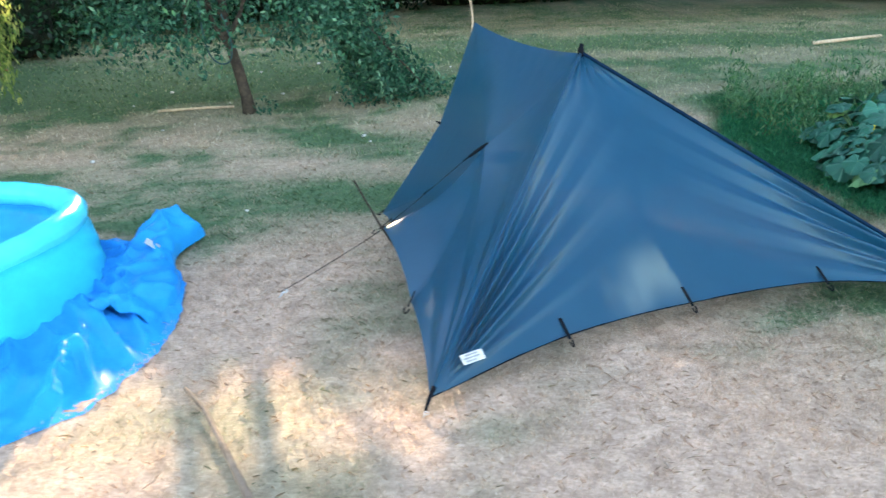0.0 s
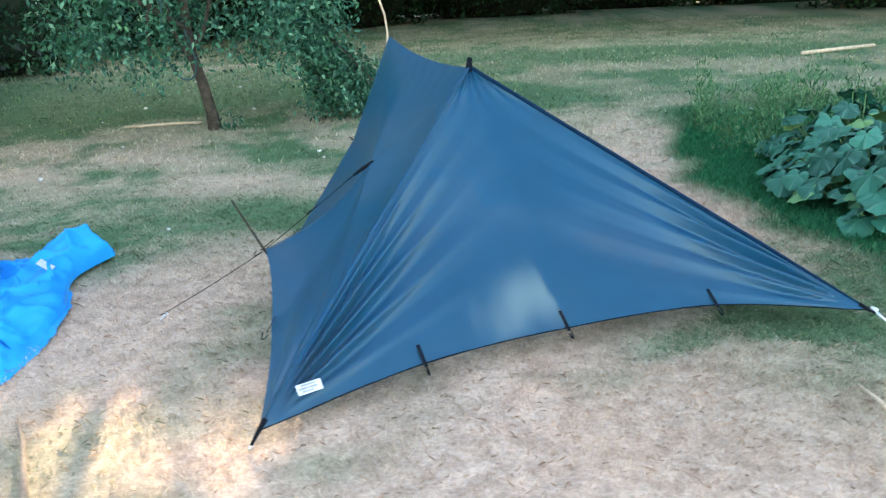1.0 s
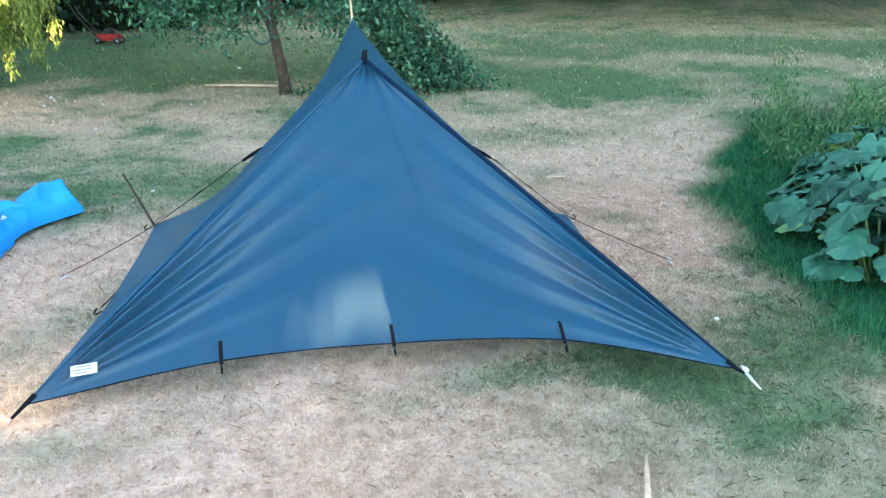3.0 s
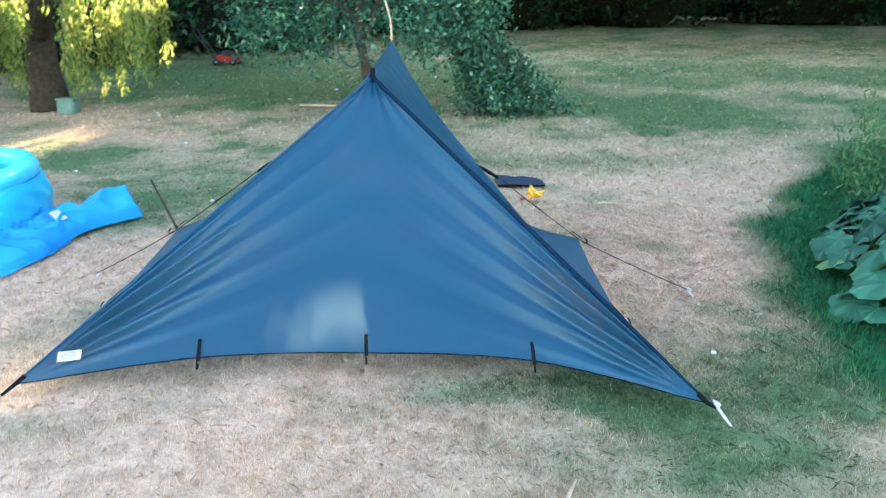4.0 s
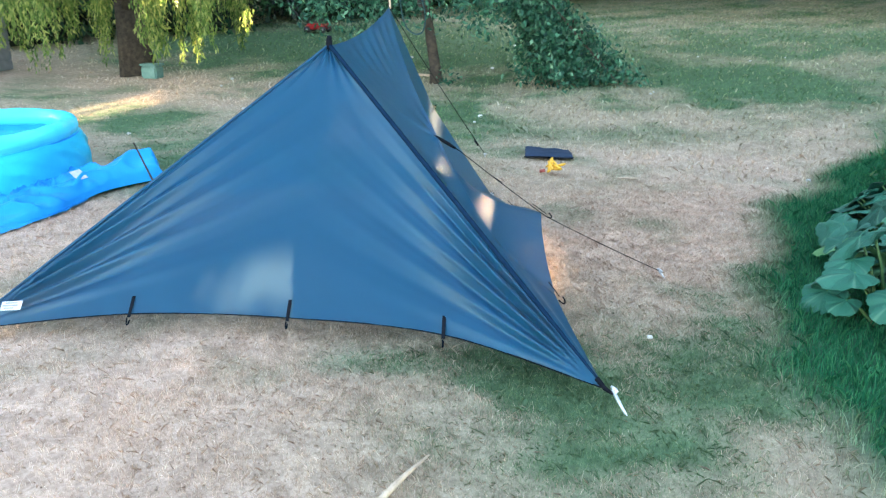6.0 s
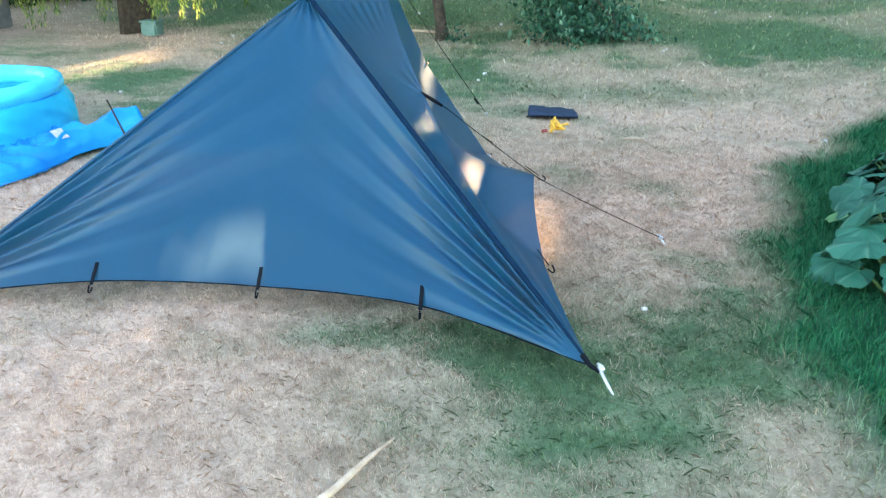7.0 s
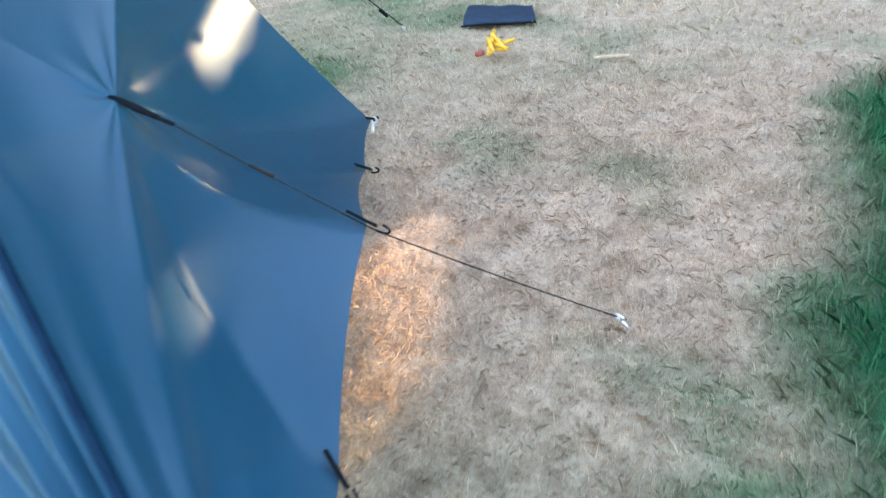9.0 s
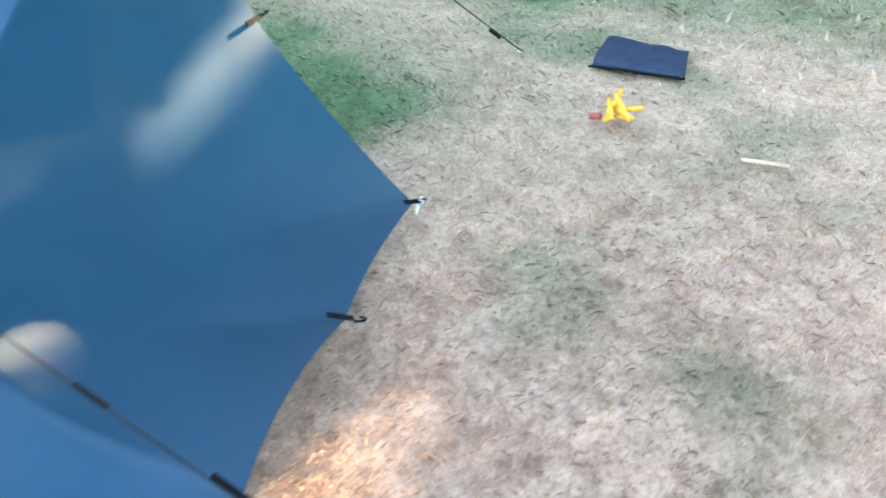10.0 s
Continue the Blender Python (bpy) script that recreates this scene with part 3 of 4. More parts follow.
RIM_R, RIM_T = 1.31, 0.076


def rim_height(x, y):
    """The inflated ring floats askew on the half-filled pool."""
    return 0.275 + 0.068 * x + 0.024 * y


def wall_foot(a):
    """Radius of the slack wall at the ground, by direction."""
    return 1.43 + 0.26 * math.exp(-((math.degrees(a) + 40) / 40) ** 2) + 0.015 * math.sin(7 * a)


def pool_wall():
    rows = []
    for j in range(31):
        v = j / 30
        row = []
        for i in range(241):
            a = 2 * math.pi * i / 240 - math.pi
            foot = wall_foot(a)
            top = rim_height(RIM_R * math.cos(a), RIM_R * math.sin(a)) - 0.03
            # full belly under the ring, tucked in at the ground
            r = RIM_R + 0.03 + (foot - RIM_R - 0.03) * math.sin(math.pi * 0.5 * v) ** 0.75
            z = top * (1 - v ** 1.7)
            slack = max(0.0, v - 0.35) * math.sin(math.pi * v)
            z += slack * (0.05 * noise.noise(Vector((a * 5, v * 2.0, 1.0))) + 0.05 * abs(noise.noise(Vector((a * 11 + 5 * v, v * 2, 5.0)))))
            r += slack * 0.10 * noise.noise(Vector((a * 8 - 3 * v, v * 2.5, 9.0)))
            r += 0.006 * math.sin(31 * a) * math.exp(-(v / 0.12) ** 2)
            row.append(PC + Vector((r * math.cos(a), r * math.sin(a), max(0.006, z))))
        rows.append(row)
    return rows


child("wall", grid_mesh("wall", pool_wall(), POOL), pool, "slack cyan vinyl wall with folds at its foot")
skirt = []
for j in range(30):
    v = j / 29
    ring = []
    for i in range(321):
        a = radians(-150 + 200 * i / 320)
        inner, outer = wall_foot(a) - 0.06, sheet_radius(math.degrees(a))
        r = inner + (outer - inner) * v + (0.03 * noise.noise(Vector((a * 9, 1.0, 2.0))) + 0.02 * noise.noise(Vector((a * 25, 4.0, 2.0)))) * v
        p = PC + Vector((r * math.cos(a), r * math.sin(a), 0))
        # long slanting rucks, sharp along their crests
        k1 = 1 - abs(noise.noise(Vector((a * 7.5 + 2.6 * v, v * 1.1, 3.0)))) * 2.2
        k2 = 1 - abs(noise.noise(Vector((a * 19 + 5.0 * v, v * 2.2, 8.0)))) * 2.2
        ridge = 0.085 * max(0.0, k1) ** 3 + 0.03 * max(0.0, k2) ** 2
        fade = min(1.0, min(i, 320 - i) / 25)
        p.z = max(0.008, (0.07 * (1 - v) ** 1.1 + ridge * math.sin(math.pi * min(1, v * 0.93 + 0.10))) * fade)
        ring.append(p)
    skirt.append(ring)
child("skirt", grid_mesh("skirt", skirt, LINER), pool, "rumpled blue groundsheet round the foot of the pool")
rim_rows = []
for i in range(193):
    a = 2 * math.pi * i / 192
    r0 = RIM_R + 0.012 * math.sin(5 * a)
    z0 = rim_height(r0 * math.cos(a), r0 * math.sin(a)) + 0.006 * math.sin(3 * a + 1)
    tr = RIM_T + 0.003 * math.sin(11 * a) + 0.002 * math.sin(37 * a)
    rim_rows.append([PC + Vector(((r0 + tr * math.cos(b)) * math.cos(a), (r0 + tr * math.cos(b)) * math.sin(a), z0 + tr * math.sin(b))) for b in [2 * math.pi * k / 20 for k in range(21)]])
child("rim", grid_mesh("rim", rim_rows, RIM), pool, "inflated pale cyan rim")
seam_ring = []
for i in range(97):
    a = 2 * math.pi * i / 96
    r = RIM_R + 0.062
    seam_ring.append(PC + Vector((r * math.cos(a), r * math.sin(a), rim_height(r * math.cos(a), r * math.sin(a)) - 0.055)))
child("weld_seam", tube("weld_seam", seam_ring, 0.008, LINER, 6), pool, "blue welded seam under the rim")
inner = [[PC + Vector((r * math.cos(a), r * math.sin(a), (z + rim_height(r * math.cos(a), r * math.sin(a)) if z < 0 and r > 1.2 else 0.05) + 0.01 * math.sin(5 * a))) for a in [2 * math.pi * i / 96 for i in range(97)]]
         for r, z in ((1.25, -0.02), (1.29, -0.10), (1.27, -0.16), (1.10, 0.05), (0.5, 0.04), (0.0, 0.04))]
child("lining", grid_mesh("lining", inner, LINER), pool, "blue inside of the pool")


def drape(name, outline, height_fn, label, material, n=60, m=26):
    """A crumpled sheet between two edge curves."""
    a, b = spline(outline[0], n), spline(outline[1], n)
    rows = []
    for j in range(m):
        v = j / (m - 1)
        row = []
        for i in range(n):
            p = a[i].lerp(b[i], v)
            p.z = max(0.006, height_fn(i / (n - 1), v, p))
            row.append(p)
        rows.append(row)
    return grid_mesh(name, rows, material)


def crumple(u, v, p):
    """Gathered cloth: low by the pool, a fat rolled end, sharp creases across."""
    e = math.sin(math.pi * min(1, max(0, v))) ** 0.4
    k = max(0.0, 1 - abs(noise.noise(Vector((p.x * 5.5, p.y * 4.0, 1.0)))) * 2.4)
    w = 0.06 * k * k + noise.noise(Vector((p.x * 11, p.y * 9, 4.0))) * 0.02
    body = 0.05 + 0.12 * u ** 1.3
    return 0.012 + e * (body * min(1.0, (1.01 - u) * 25) + w)


child("flap", drape("flap", ([(-1.80, 3.7, 0), (-1.88, 4.25, 0), (-2.00, 4.80, 0), (-2.08, 5.40, 0)], [(-1.30, 3.6, 0), (-1.38, 4.15, 0), (-1.64, 4.72, 0), (-1.64, 5.22, 0)]), crumple, "", LINER, 90, 44), pool, "crumpled blue groundsheet gathered beside the pool")
child("patch", box("patch", (0.09, 0.10, 0.004), pose(-1.70, 4.55, 0.155, 0, 38, 15), WHITE, 0.0015), pool, "white printed patch")

# ---- things on the lawn ----
bag_rows = []
for j in range(13):
    v = j / 12
    for_row = []
    a0, a1 = Vector((0.19, 7.62, 0)), Vector((0.55, 7.83, 0))
    b0, b1 = Vector((0.0, 7.93, 0)), Vector((0.36, 8.08, 0))
    for i in range(25):
        u = i / 24
        p = a0.lerp(a1, u).lerp(b0.lerp(b1, u), v)
        p.z = 0.012 + 0.026 * (1 - 0.4 * u) * (math.sin(math.pi * min(1, max(0, v))) ** 0.35) + 0.012 * noise.noise(p * 9)
        for_row.append(p)
    bag_rows.append(for_row)
bag = thing("stuff_sack", "flat navy blue cloth sack lying on dry grass", "sack")
ob = child("cloth", grid_mesh("cloth", bag_rows, NAVY), bag)
s = ob.modifiers.new("thickness", "SOLIDIFY")
s.thickness, s.offset = 0.012, 1
child("drawcord", tube("drawcord", [(0.19, 7.60, 0.02), (0.32, 7.66, 0.03), (0.45, 7.76, 0.02), (0.56, 7.82, 0.02)], 0.006, WEB, 6), bag, "black cord along the mouth")

toy = thing("yellow_toy", "small yellow plastic pieces in a heap on the grass", "toy", at=(0.67, 7.32, 0))
r2 = random.Random(4)
for k in range(9):
    a, q = r2.uniform(0, 6.28), r2.uniform(0.01, 0.06)
    c = Vector((0.67 + q * math.cos(a * 1.7), 7.32 + q * math.sin(a * 1.7), 0.03 + r2.uniform(0, 0.05)))
    d = Vector((math.cos(a), math.sin(a), r2.uniform(-0.3, 0.9))) * r2.uniform(0.035, 0.065)
    child("piece", tube("piece", [c - d, c, c + d], [0.008, 0.012, 0.008], YELLOW, 8), toy)
child("piece", tube("piece", [(0.56, 7.25, 0.012), (0.60, 7.27, 0.02)], 0.014, REDP, 8), toy, "small red piece")


def stick(name, pts, radii, label, material=STRAWWOOD):
    return thing(name, label, "stick", "sticks on the lawn", data=tube(name, pts, radii, material, 7))


stick("stick", [(1.17, 7.42, 0.015), (1.24, 7.46, 0.02), (1.31, 7.51, 0.015)], 0.009, "short pale stick lying on the lawn")
stick("stick", [(2.43, 3.40, 0.02), (2.45, 3.25, 0.03), (2.47, 3.10, 0.025), (2.47, 2.93, 0.02)], [0.004, 0.009, 0.012, 0.013], "dry tapering stick on the lawn")
stick("stick", [(-0.88, 2.98, 0.015), (-0.72, 2.78, 0.03), (-0.55, 2.52, 0.02), (-0.36, 2.22, 0.02), (-0.2, 1.95, 0.02)], [0.007, 0.010, 0.013, 0.015, 0.016], "long brown stick lying by the pool", BROWNWOOD)
stick("stick", [(-4.3, 10.55, 0.14), (-3.7, 10.75, 0.15), (-3.35, 10.8, 0.15)], 0.018, "pale stick under the small tree")
stick("stick", [(5.69, 15.93, 0.44), (6.53, 16.59, 0.45), (7.38, 17.31, 0.45)], 0.035, "long pale log at the far side of the lawn")


def stone(at, size, label, material=STONE):
    bm = bmesh.new()
    bmesh.ops.create_icosphere(bm, subdivisions=2, radius=size)
    for v in bm.verts:
        v.co *= 1 + 0.25 * noise.noise(v.co * (1.2 / size) + Vector(at))
        v.co.z *= 0.65
    return thing("pebble", label, "pebble", "pebbles on the lawn", at=at, data=bm_mesh("pebble", bm, material))


stone((2.621, 4.776, 0.012), 0.014, "small white pebble in the grass")
r3 = random.Random(9)
for k in range(34):
    x, y = r3.uniform(-6, 4.5), r3.uniform(5.0, 15)
    if x > -1.2 and y < 7.0:
        continue
    stone((x, y, float(height(x, y)) + 0.01), r3.uniform(0.010, 0.02) * (1 + y / 20), "pale windfall scrap on the lawn")


# ---- holes in the added leaf screens, one for each patch of sun ----
SIDE = Vector((SUN.y, -SUN.x, 0)).normalized()
RISE = SIDE.cross(SUN).normalized()
GAPS = [((-1.16, 2.54, 0), 0.28, 0.02), ((-0.84, 2.66, 0), 0.28, 0.03), ((-0.50, 2.76, 0), 0.26, 0.02), ((0.02, 2.87, 0), 0.15, 0.012), ((0.34, 2.97, 0), 0.16, -0.012),
        ((-1.33, 3.0, 0.12), 0.15, 0.05), ((0.70, 5.72, 0.62), 0.03, 0.01), ((1.76, 4.72, 0.45), -0.03, 0.004), ((1.62, 5.45, 0), 0.10, -0.01), ((1.93, 5.13, 0), 0.08, -0.01),
        ((1.15, 3.66, 0.17), 0.15, 0.0), ((2.17, 3.2, 0), 0.06, -0.045), ((-6.3, 7.0, 0.03), 1.4, 0.18), ((-4.6, 7.3, 0.03), 0.9, 0.05),
        ((-6.4, 7.2, 1.6), 1.5, 0.9), ((-5.3, 6.95, 0.03), 1.0, 0.12), ((-8.0, 7.2, 1.6), 0.5, 0.6), ((-3.1, 3.2, 0.40), 0.6, 0.03)]
GAPS = [(Vector(p).dot(SIDE), Vector(p).dot(RISE), a, b) for p, a, b in GAPS]


def in_shade(points):
    """Drops the leaves that would stand in a shaft of sun."""
    p = np.asarray(points, float)
    uu, vv = p @ np.array(SIDE), p @ np.array(RISE)
    near = np.full(len(p), 9.0)
    for gu, gv, ga, gb in GAPS:
        near = np.minimum(near, np.hypot((uu - gu) / (ga + 0.08), (vv - gv) / (gb + 0.08)))
    return p[(near > 1) | (p[:, 2] < 1.5)]


# ---- the willow ----
WX, WY = -7.5, 8.9
willow = thing("willow_tree", "weeping willow with long strands hanging to the grass", "tree", at=(WX, WY, 0.05))
child("trunk", tube("trunk", [(WX, WY, 0.0), (WX - 0.1, WY, 0.6), (WX - 0.25, WY + 0.1, 1.5), (WX - 0.1, WY + 0.2, 3.0)], [0.3, 0.22, 0.2, 0.15], BARK, 12), willow, "leaning dark willow trunk")
child("limb", tube("limb", [(WX - 0.15, WY, 0.9), (WX + 0.35, WY - 0.1, 1.8), (WX + 1.0, WY - 0.4, 3.0)], [0.14, 0.11, 0.07], BARK, 9), willow)
child("limb", tube("limb", [(WX - 0.25, WY, 1.3), (WX - 0.9, WY - 0.4, 2.2), (WX - 1.8, WY - 1.0, 3.2)], [0.12, 0.1, 0.06], BARK, 9), willow)
strand_pts, twigs = [], []
r4 = random.Random(12)
FRONT_STRANDS = [(-6.5, 6.9, 0.3), (-6.95, 7.4, 0.9), (-6.2, 7.6, 0.85), (-5.35, 7.7, 0.7), (-7.6, 7.0, 0.5), (-4.75, 8.1, 0.45), (-6.75, 7.0, 0.6), (-5.9, 7.3, 1.0), (-7.2, 6.9, 0.9), (-5.1, 8.3, 0.8), (-6.9, 8.0, 0.35), (-7.3, 7.8, 0.5), (-5.6, 7.9, 0.25), (-6.5, 7.6, 1.2)]
for k in range(36):
    a = r4.uniform(-math.pi, math.pi)
    rad = 2.35 * math.sqrt(r4.uniform(0.05, 1.0))
    bx, by = WX + rad * math.cos(a), WY + rad * 0.95 * math.sin(a)
    foot_z = r4.choice((0.12, 0.3, 0.6, 0.9, 1.3)) + r4.uniform(-0.08, 0.2)
    if k >= 22:
        bx, by, foot_z = FRONT_STRANDS[k - 22]
    for c in range(8):
        x, y = bx + r4.gauss(0, 0.07), by + r4.gauss(0, 0.07)
        low = foot_z + r4.uniform(0, 0.9)
        top = r4.uniform(2.6, 3.6)
        sx, sy = r4.uniform(-0.12, 0.12), r4.uniform(-0.12, 0.12)
        n = int((top - low) * 85)
        for i in range(n):
            t = i / n
            w = 0.03 + 0.06 * (1 - t)
            strand_pts.append((x + sx * t + r4.gauss(0, w), y + sy * t + r4.gauss(0, w), top + (low - top) * t))
        if c % 5 == 0:
            twigs.append([(x, y, top), (x + sx * 0.5, y + sy * 0.5, (top + low) / 2), (x + sx, y + sy, low)])
canopy = []
for k in range(9000):
    a, q = r4.uniform(0, 6.28), math.sqrt(r4.random())
    canopy.append((WX + 2.7 * q * math.cos(a), WY + 2.7 * q * math.sin(a), 2.6 + 2.2 * (1 - q * q) * r4.random() + r4.gauss(0, 0.2)))
strand_pts = np.array(strand_pts)
rear = strand_pts[:, 1] > 7.45
stay = rear & (np.arange(len(strand_pts)) // 400 % 2 == 0)
strand_pts = np.concatenate([strand_pts[~rear], strand_pts[stay], in_shade(strand_pts[rear & ~stay]), in_shade(canopy)])
child("crown", leaves("crown", strand_pts, 0.095, 0.024, WILLOW_LEAF, 0.9, 0.6), willow, "hanging yellow-green willow strands")
for t in twigs:
    child("strand", tube("strand", t, 0.004, TWIG, 4), willow)
tub = thing("plastic_tub", "small grey-green plastic tub at the foot of the willow", "tub", at=(-6.9, 8.75, 0.03))
child("body", box("body", (0.26, 0.2, 0.18), pose(-6.9, 8.72, 0.12, 0, 0, 20), TUB, 0.02), tub)
child("lid", box("lid", (0.29, 0.22, 0.03), pose(-6.9, 8.72, 0.225, 0, 0, 20), TUB, 0.01), tub, "paler lid")

# ---- the small tree with its broken branch ----
TX, TY = -3.05, 10.55
small_tree = thing("small_tree", "slender young tree with a dark leaning trunk", "tree", at=(TX, TY, float(height(TX, TY))))
z0 = float(height(TX, TY)) - 0.05
child("trunk", tube("trunk", [(TX, TY, z0), (TX - 0.03, TY, z0 + 0.25), (TX - 0.10, TY, z0 + 0.6), (TX - 0.22, TY + 0.05, z0 + 1.0), (TX - 0.26, TY + 0.05, z0 + 1.7), (TX - 0.2, TY, z0 + 2.6)],
                    [0.10, 0.075, 0.07, 0.06, 0.05, 0.03], BARK, 10), small_tree, "dark leaning trunk")
BOUGHS = [[(-0.2, 0, 0.9), (-0.42, 0.05, 1.3), (-0.6, 0.1, 2.2)], [(-0.22, 0, 1.0), (0.0, 0.05, 1.35), (0.25, 0.1, 2.3)],
         [(-0.24, 0, 1.3), (-0.9, -0.1, 1.7), (-1.5, -0.15, 1.75)], [(-0.5, 0, 1.9), (-0.62, -0.2, 1.5), (-0.66, -0.2, 0.95)]]
for pts in BOUGHS:
    child("limb", tube("limb", spline([(TX + a, TY + b, z0 + c) for a, b, c in pts], 10), [0.04 - 0.003 * k for k in range(10)], BARK, 7), small_tree)
crown = []
for k in range(105):
    a, rad = r4.uniform(0, 6.28), 1.9 * math.sqrt(r4.random())
    cx, cy, cz = TX - 0.1 + rad * math.cos(a), TY + 0.8 * rad * math.sin(a), z0 + r4.uniform(1.05, 2.6) + (0.3 if rad < 0.7 else 0)
    for i in range(100):
        crown.append((cx + r4.gauss(0, 0.16), cy + r4.gauss(0, 0.16), cz + r4.gauss(0, 0.18) - 0.12 * abs(r4.gauss(0, 1))))
for sx, sy, top, low in ((-0.75, -0.1, 1.8, 0.75), (0.42, -0.1, 1.8, 0.85), (-1.25, 0, 1.8, 1.0), (0.75, 0, 1.8, 0.95), (-0.5, 0.2, 1.6, 0.95)):
    for i in range(130):
        t = r4.random()
        crown.append((TX + sx + r4.gauss(0, 0.07), TY + sy + r4.gauss(0, 0.07), z0 + top + (low - top) * t))
child("crown", leaves("crown", in_shade(crown), 0.085, 0.04, BUSH_LEAF, 0.4), small_tree, "loose crown of small green leaves")
ROPE = plain("teal_rope", (0.012, 0.05, 0.055), (0.03, 0.09, 0.095), 0.7, 40)
loop = [(-0.30, 2.0), (-0.37, 1.5), (-0.36, 1.05), (-0.30, 0.80), (-0.18, 0.69), (-0.06, 0.73), (-0.03, 0.95), (-0.12, 1.3)]
cord("rope_loop", spline([(TX - 0.1 + 0.88 * a, TY - 0.08 + 0.47 * a, z0 + c) for a, c in loop], 40), 0.011, "dark teal rope hanging in a loop from the small tree", "rope", ROPE)
sprout = [(TX + 0.22 + r4.gauss(0, 0.07), TY - 0.05 + r4.gauss(0, 0.07), z0 + 0.05 + abs(r4.gauss(0, 0.09))) for k in range(70)]
child("sprout", leaves("sprout", sprout, 0.06, 0.035, BUSH_LEAF, 0.0), small_tree, "leafy sprouts at the foot")["kind"] = "stuff"

branch = thing("hanging_branch", "broken leafy branch hanging down to the lawn", "branch", at=(-1.7, 10.9, float(height(-1.7, 10.9))))
bz = float(height(-1.7, 10.9))
RGT = Vector((0.84, 0.54, 0))
root = Vector((-2.2, 10.75, bz + 2.9))
mass, ends = [], []
for k in range(46):
    q = r4.random()
    end = Vector((-1.72, 10.82, bz)) + RGT * (1.35 * q ** 1.25) + Vector((r4.gauss(0, 0.10), r4.gauss(0, 0.14), 0.06 + 0.10 * r4.random() + (0.0 if q > 0.3 else 0.05)))
    top = Vector((-1.95, 10.80, bz + 1.55)) + RGT * r4.uniform(-0.32, 0.05)
    mid = top.lerp(end, 0.5) + RGT * 0.08 * (1 - 1.6 * q) + Vector((0, r4.gauss(0, 0.12), 0.10 - 0.12 * q))
    line = spline([root, top, mid, end], 22)
    if k % 6 == 0:
        ends.append(line)
    for i, p in enumerate(line[6:]):
        for c in range(14):
            mass.append((p.x + r4.gauss(0, 0.07), p.y + r4.gauss(0, 0.09), max(bz + 0.02, p.z + r4.gauss(0, 0.06))))
child("crown", leaves("crown", in_shade(mass), 0.085, 0.04, BUSH_LEAF, 0.5), branch, "dense hanging dark green leaves")
for line in ends:
    child("limb", tube("limb", line, [0.03 * (1 - k / 24) + 0.003 for k in range(22)], BARK, 5), branch)

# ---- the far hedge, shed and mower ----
# near-black colour stands in for the shade deep inside the bushes
core_mat = plain("bush_inner_shade", (0.004, 0.008, 0.005), (0.012, 0.022, 0.012), 0.95, 3)


def thicket(cx, cy, rx, ry, rz, n, size, label, seed):
    """A big bush: a near-black heart as painted inner shade, a ragged leaf shell."""
    r = np.random.default_rng(seed)
    z = float(height(cx, cy))
    ob = thing("bush", label, "bush", "bushes along the hedge", at=(cx, cy, z))
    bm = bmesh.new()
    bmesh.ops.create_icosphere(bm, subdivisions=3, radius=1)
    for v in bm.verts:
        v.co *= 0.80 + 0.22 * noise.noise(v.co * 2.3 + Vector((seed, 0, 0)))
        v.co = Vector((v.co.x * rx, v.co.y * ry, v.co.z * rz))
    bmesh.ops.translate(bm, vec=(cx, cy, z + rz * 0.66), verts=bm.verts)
    child("heart", bm_mesh("heart", bm, core_mat), ob, "near-black core painted as the shade inside the bush")
    d = r.normal(size=(n, 3))
    d /= np.linalg.norm(d, axis=1)[:, None]
    lump = 0.80 + 0.30 * lattice_noise(d[:, 0] * 2 + d[:, 2], d[:, 1] * 2 + d[:, 2] * 0.5, 1.6, seed)
    rad = lump * r.uniform(0.82, 1.08, n)
    c = d * rad[:, None] * np.array([rx, ry, rz]) + np.array([cx, cy, z + rz * 0.66])
    c = in_shade(c[c[:, 2] > z + 0.05])
    child("crown", leaves("crown", c, size, size * 0.5, HEDGE_LEAF, 0.3), ob, "dark green leaves")
    return ob


for k, (cx, cy, rx, ry, rz) in enumerate([(-14.0, 10.0, 2.4, 2.2, 2.4), (-12.0, 13.2, 2.2, 2.0, 2.4), (-11.0, 17.0, 2.0, 1.8, 1.6), (-12.6, 19.0, 2.2, 2.2, 1.5), (-13.6, 22.5, 2.4, 2.6, 1.7),
                                          (-12.6, 27.0, 2.8, 2.8, 2.0), (-11.2, 31.0, 3.2, 2.6, 2.3), (-7.5, 36.0, 4.2, 3.0, 3.0), (-1.5, 42.0, 4.6, 3.2, 3.4), (5.0, 48.0, 5.4, 3.2, 3.6), (12.5, 47.0, 5.4, 3.2, 3.6),
                                          (14.5, 36.5, 3.4, 3.4, 3.0), (19.5, 33.0, 3.6, 3.6, 3.2), (24.0, 27.0, 3.8, 3.8, 3.2), (-17.0, 15.0, 3.4, 3.4, 3.4), (-17.0, 22.0, 3.4, 3.4, 3.6), (-17.0, 30.0, 4, 4, 3.8), (-13.0, 37.0, 4.5, 3.5, 3.8), (-27.0, 60.0, 12, 5, 5), (-6.0, 60.0, 14, 5, 5), (18.0, 60.0, 14, 5, 5), (38.0, 44.0, 9, 9, 5)]):
    thicket(cx, cy, rx * 1.1, ry * 1.1, rz * 1.25, 6500, 0.08 + 0.05 * rx, "dark green bush in the hedge round the garden", 30 + k)

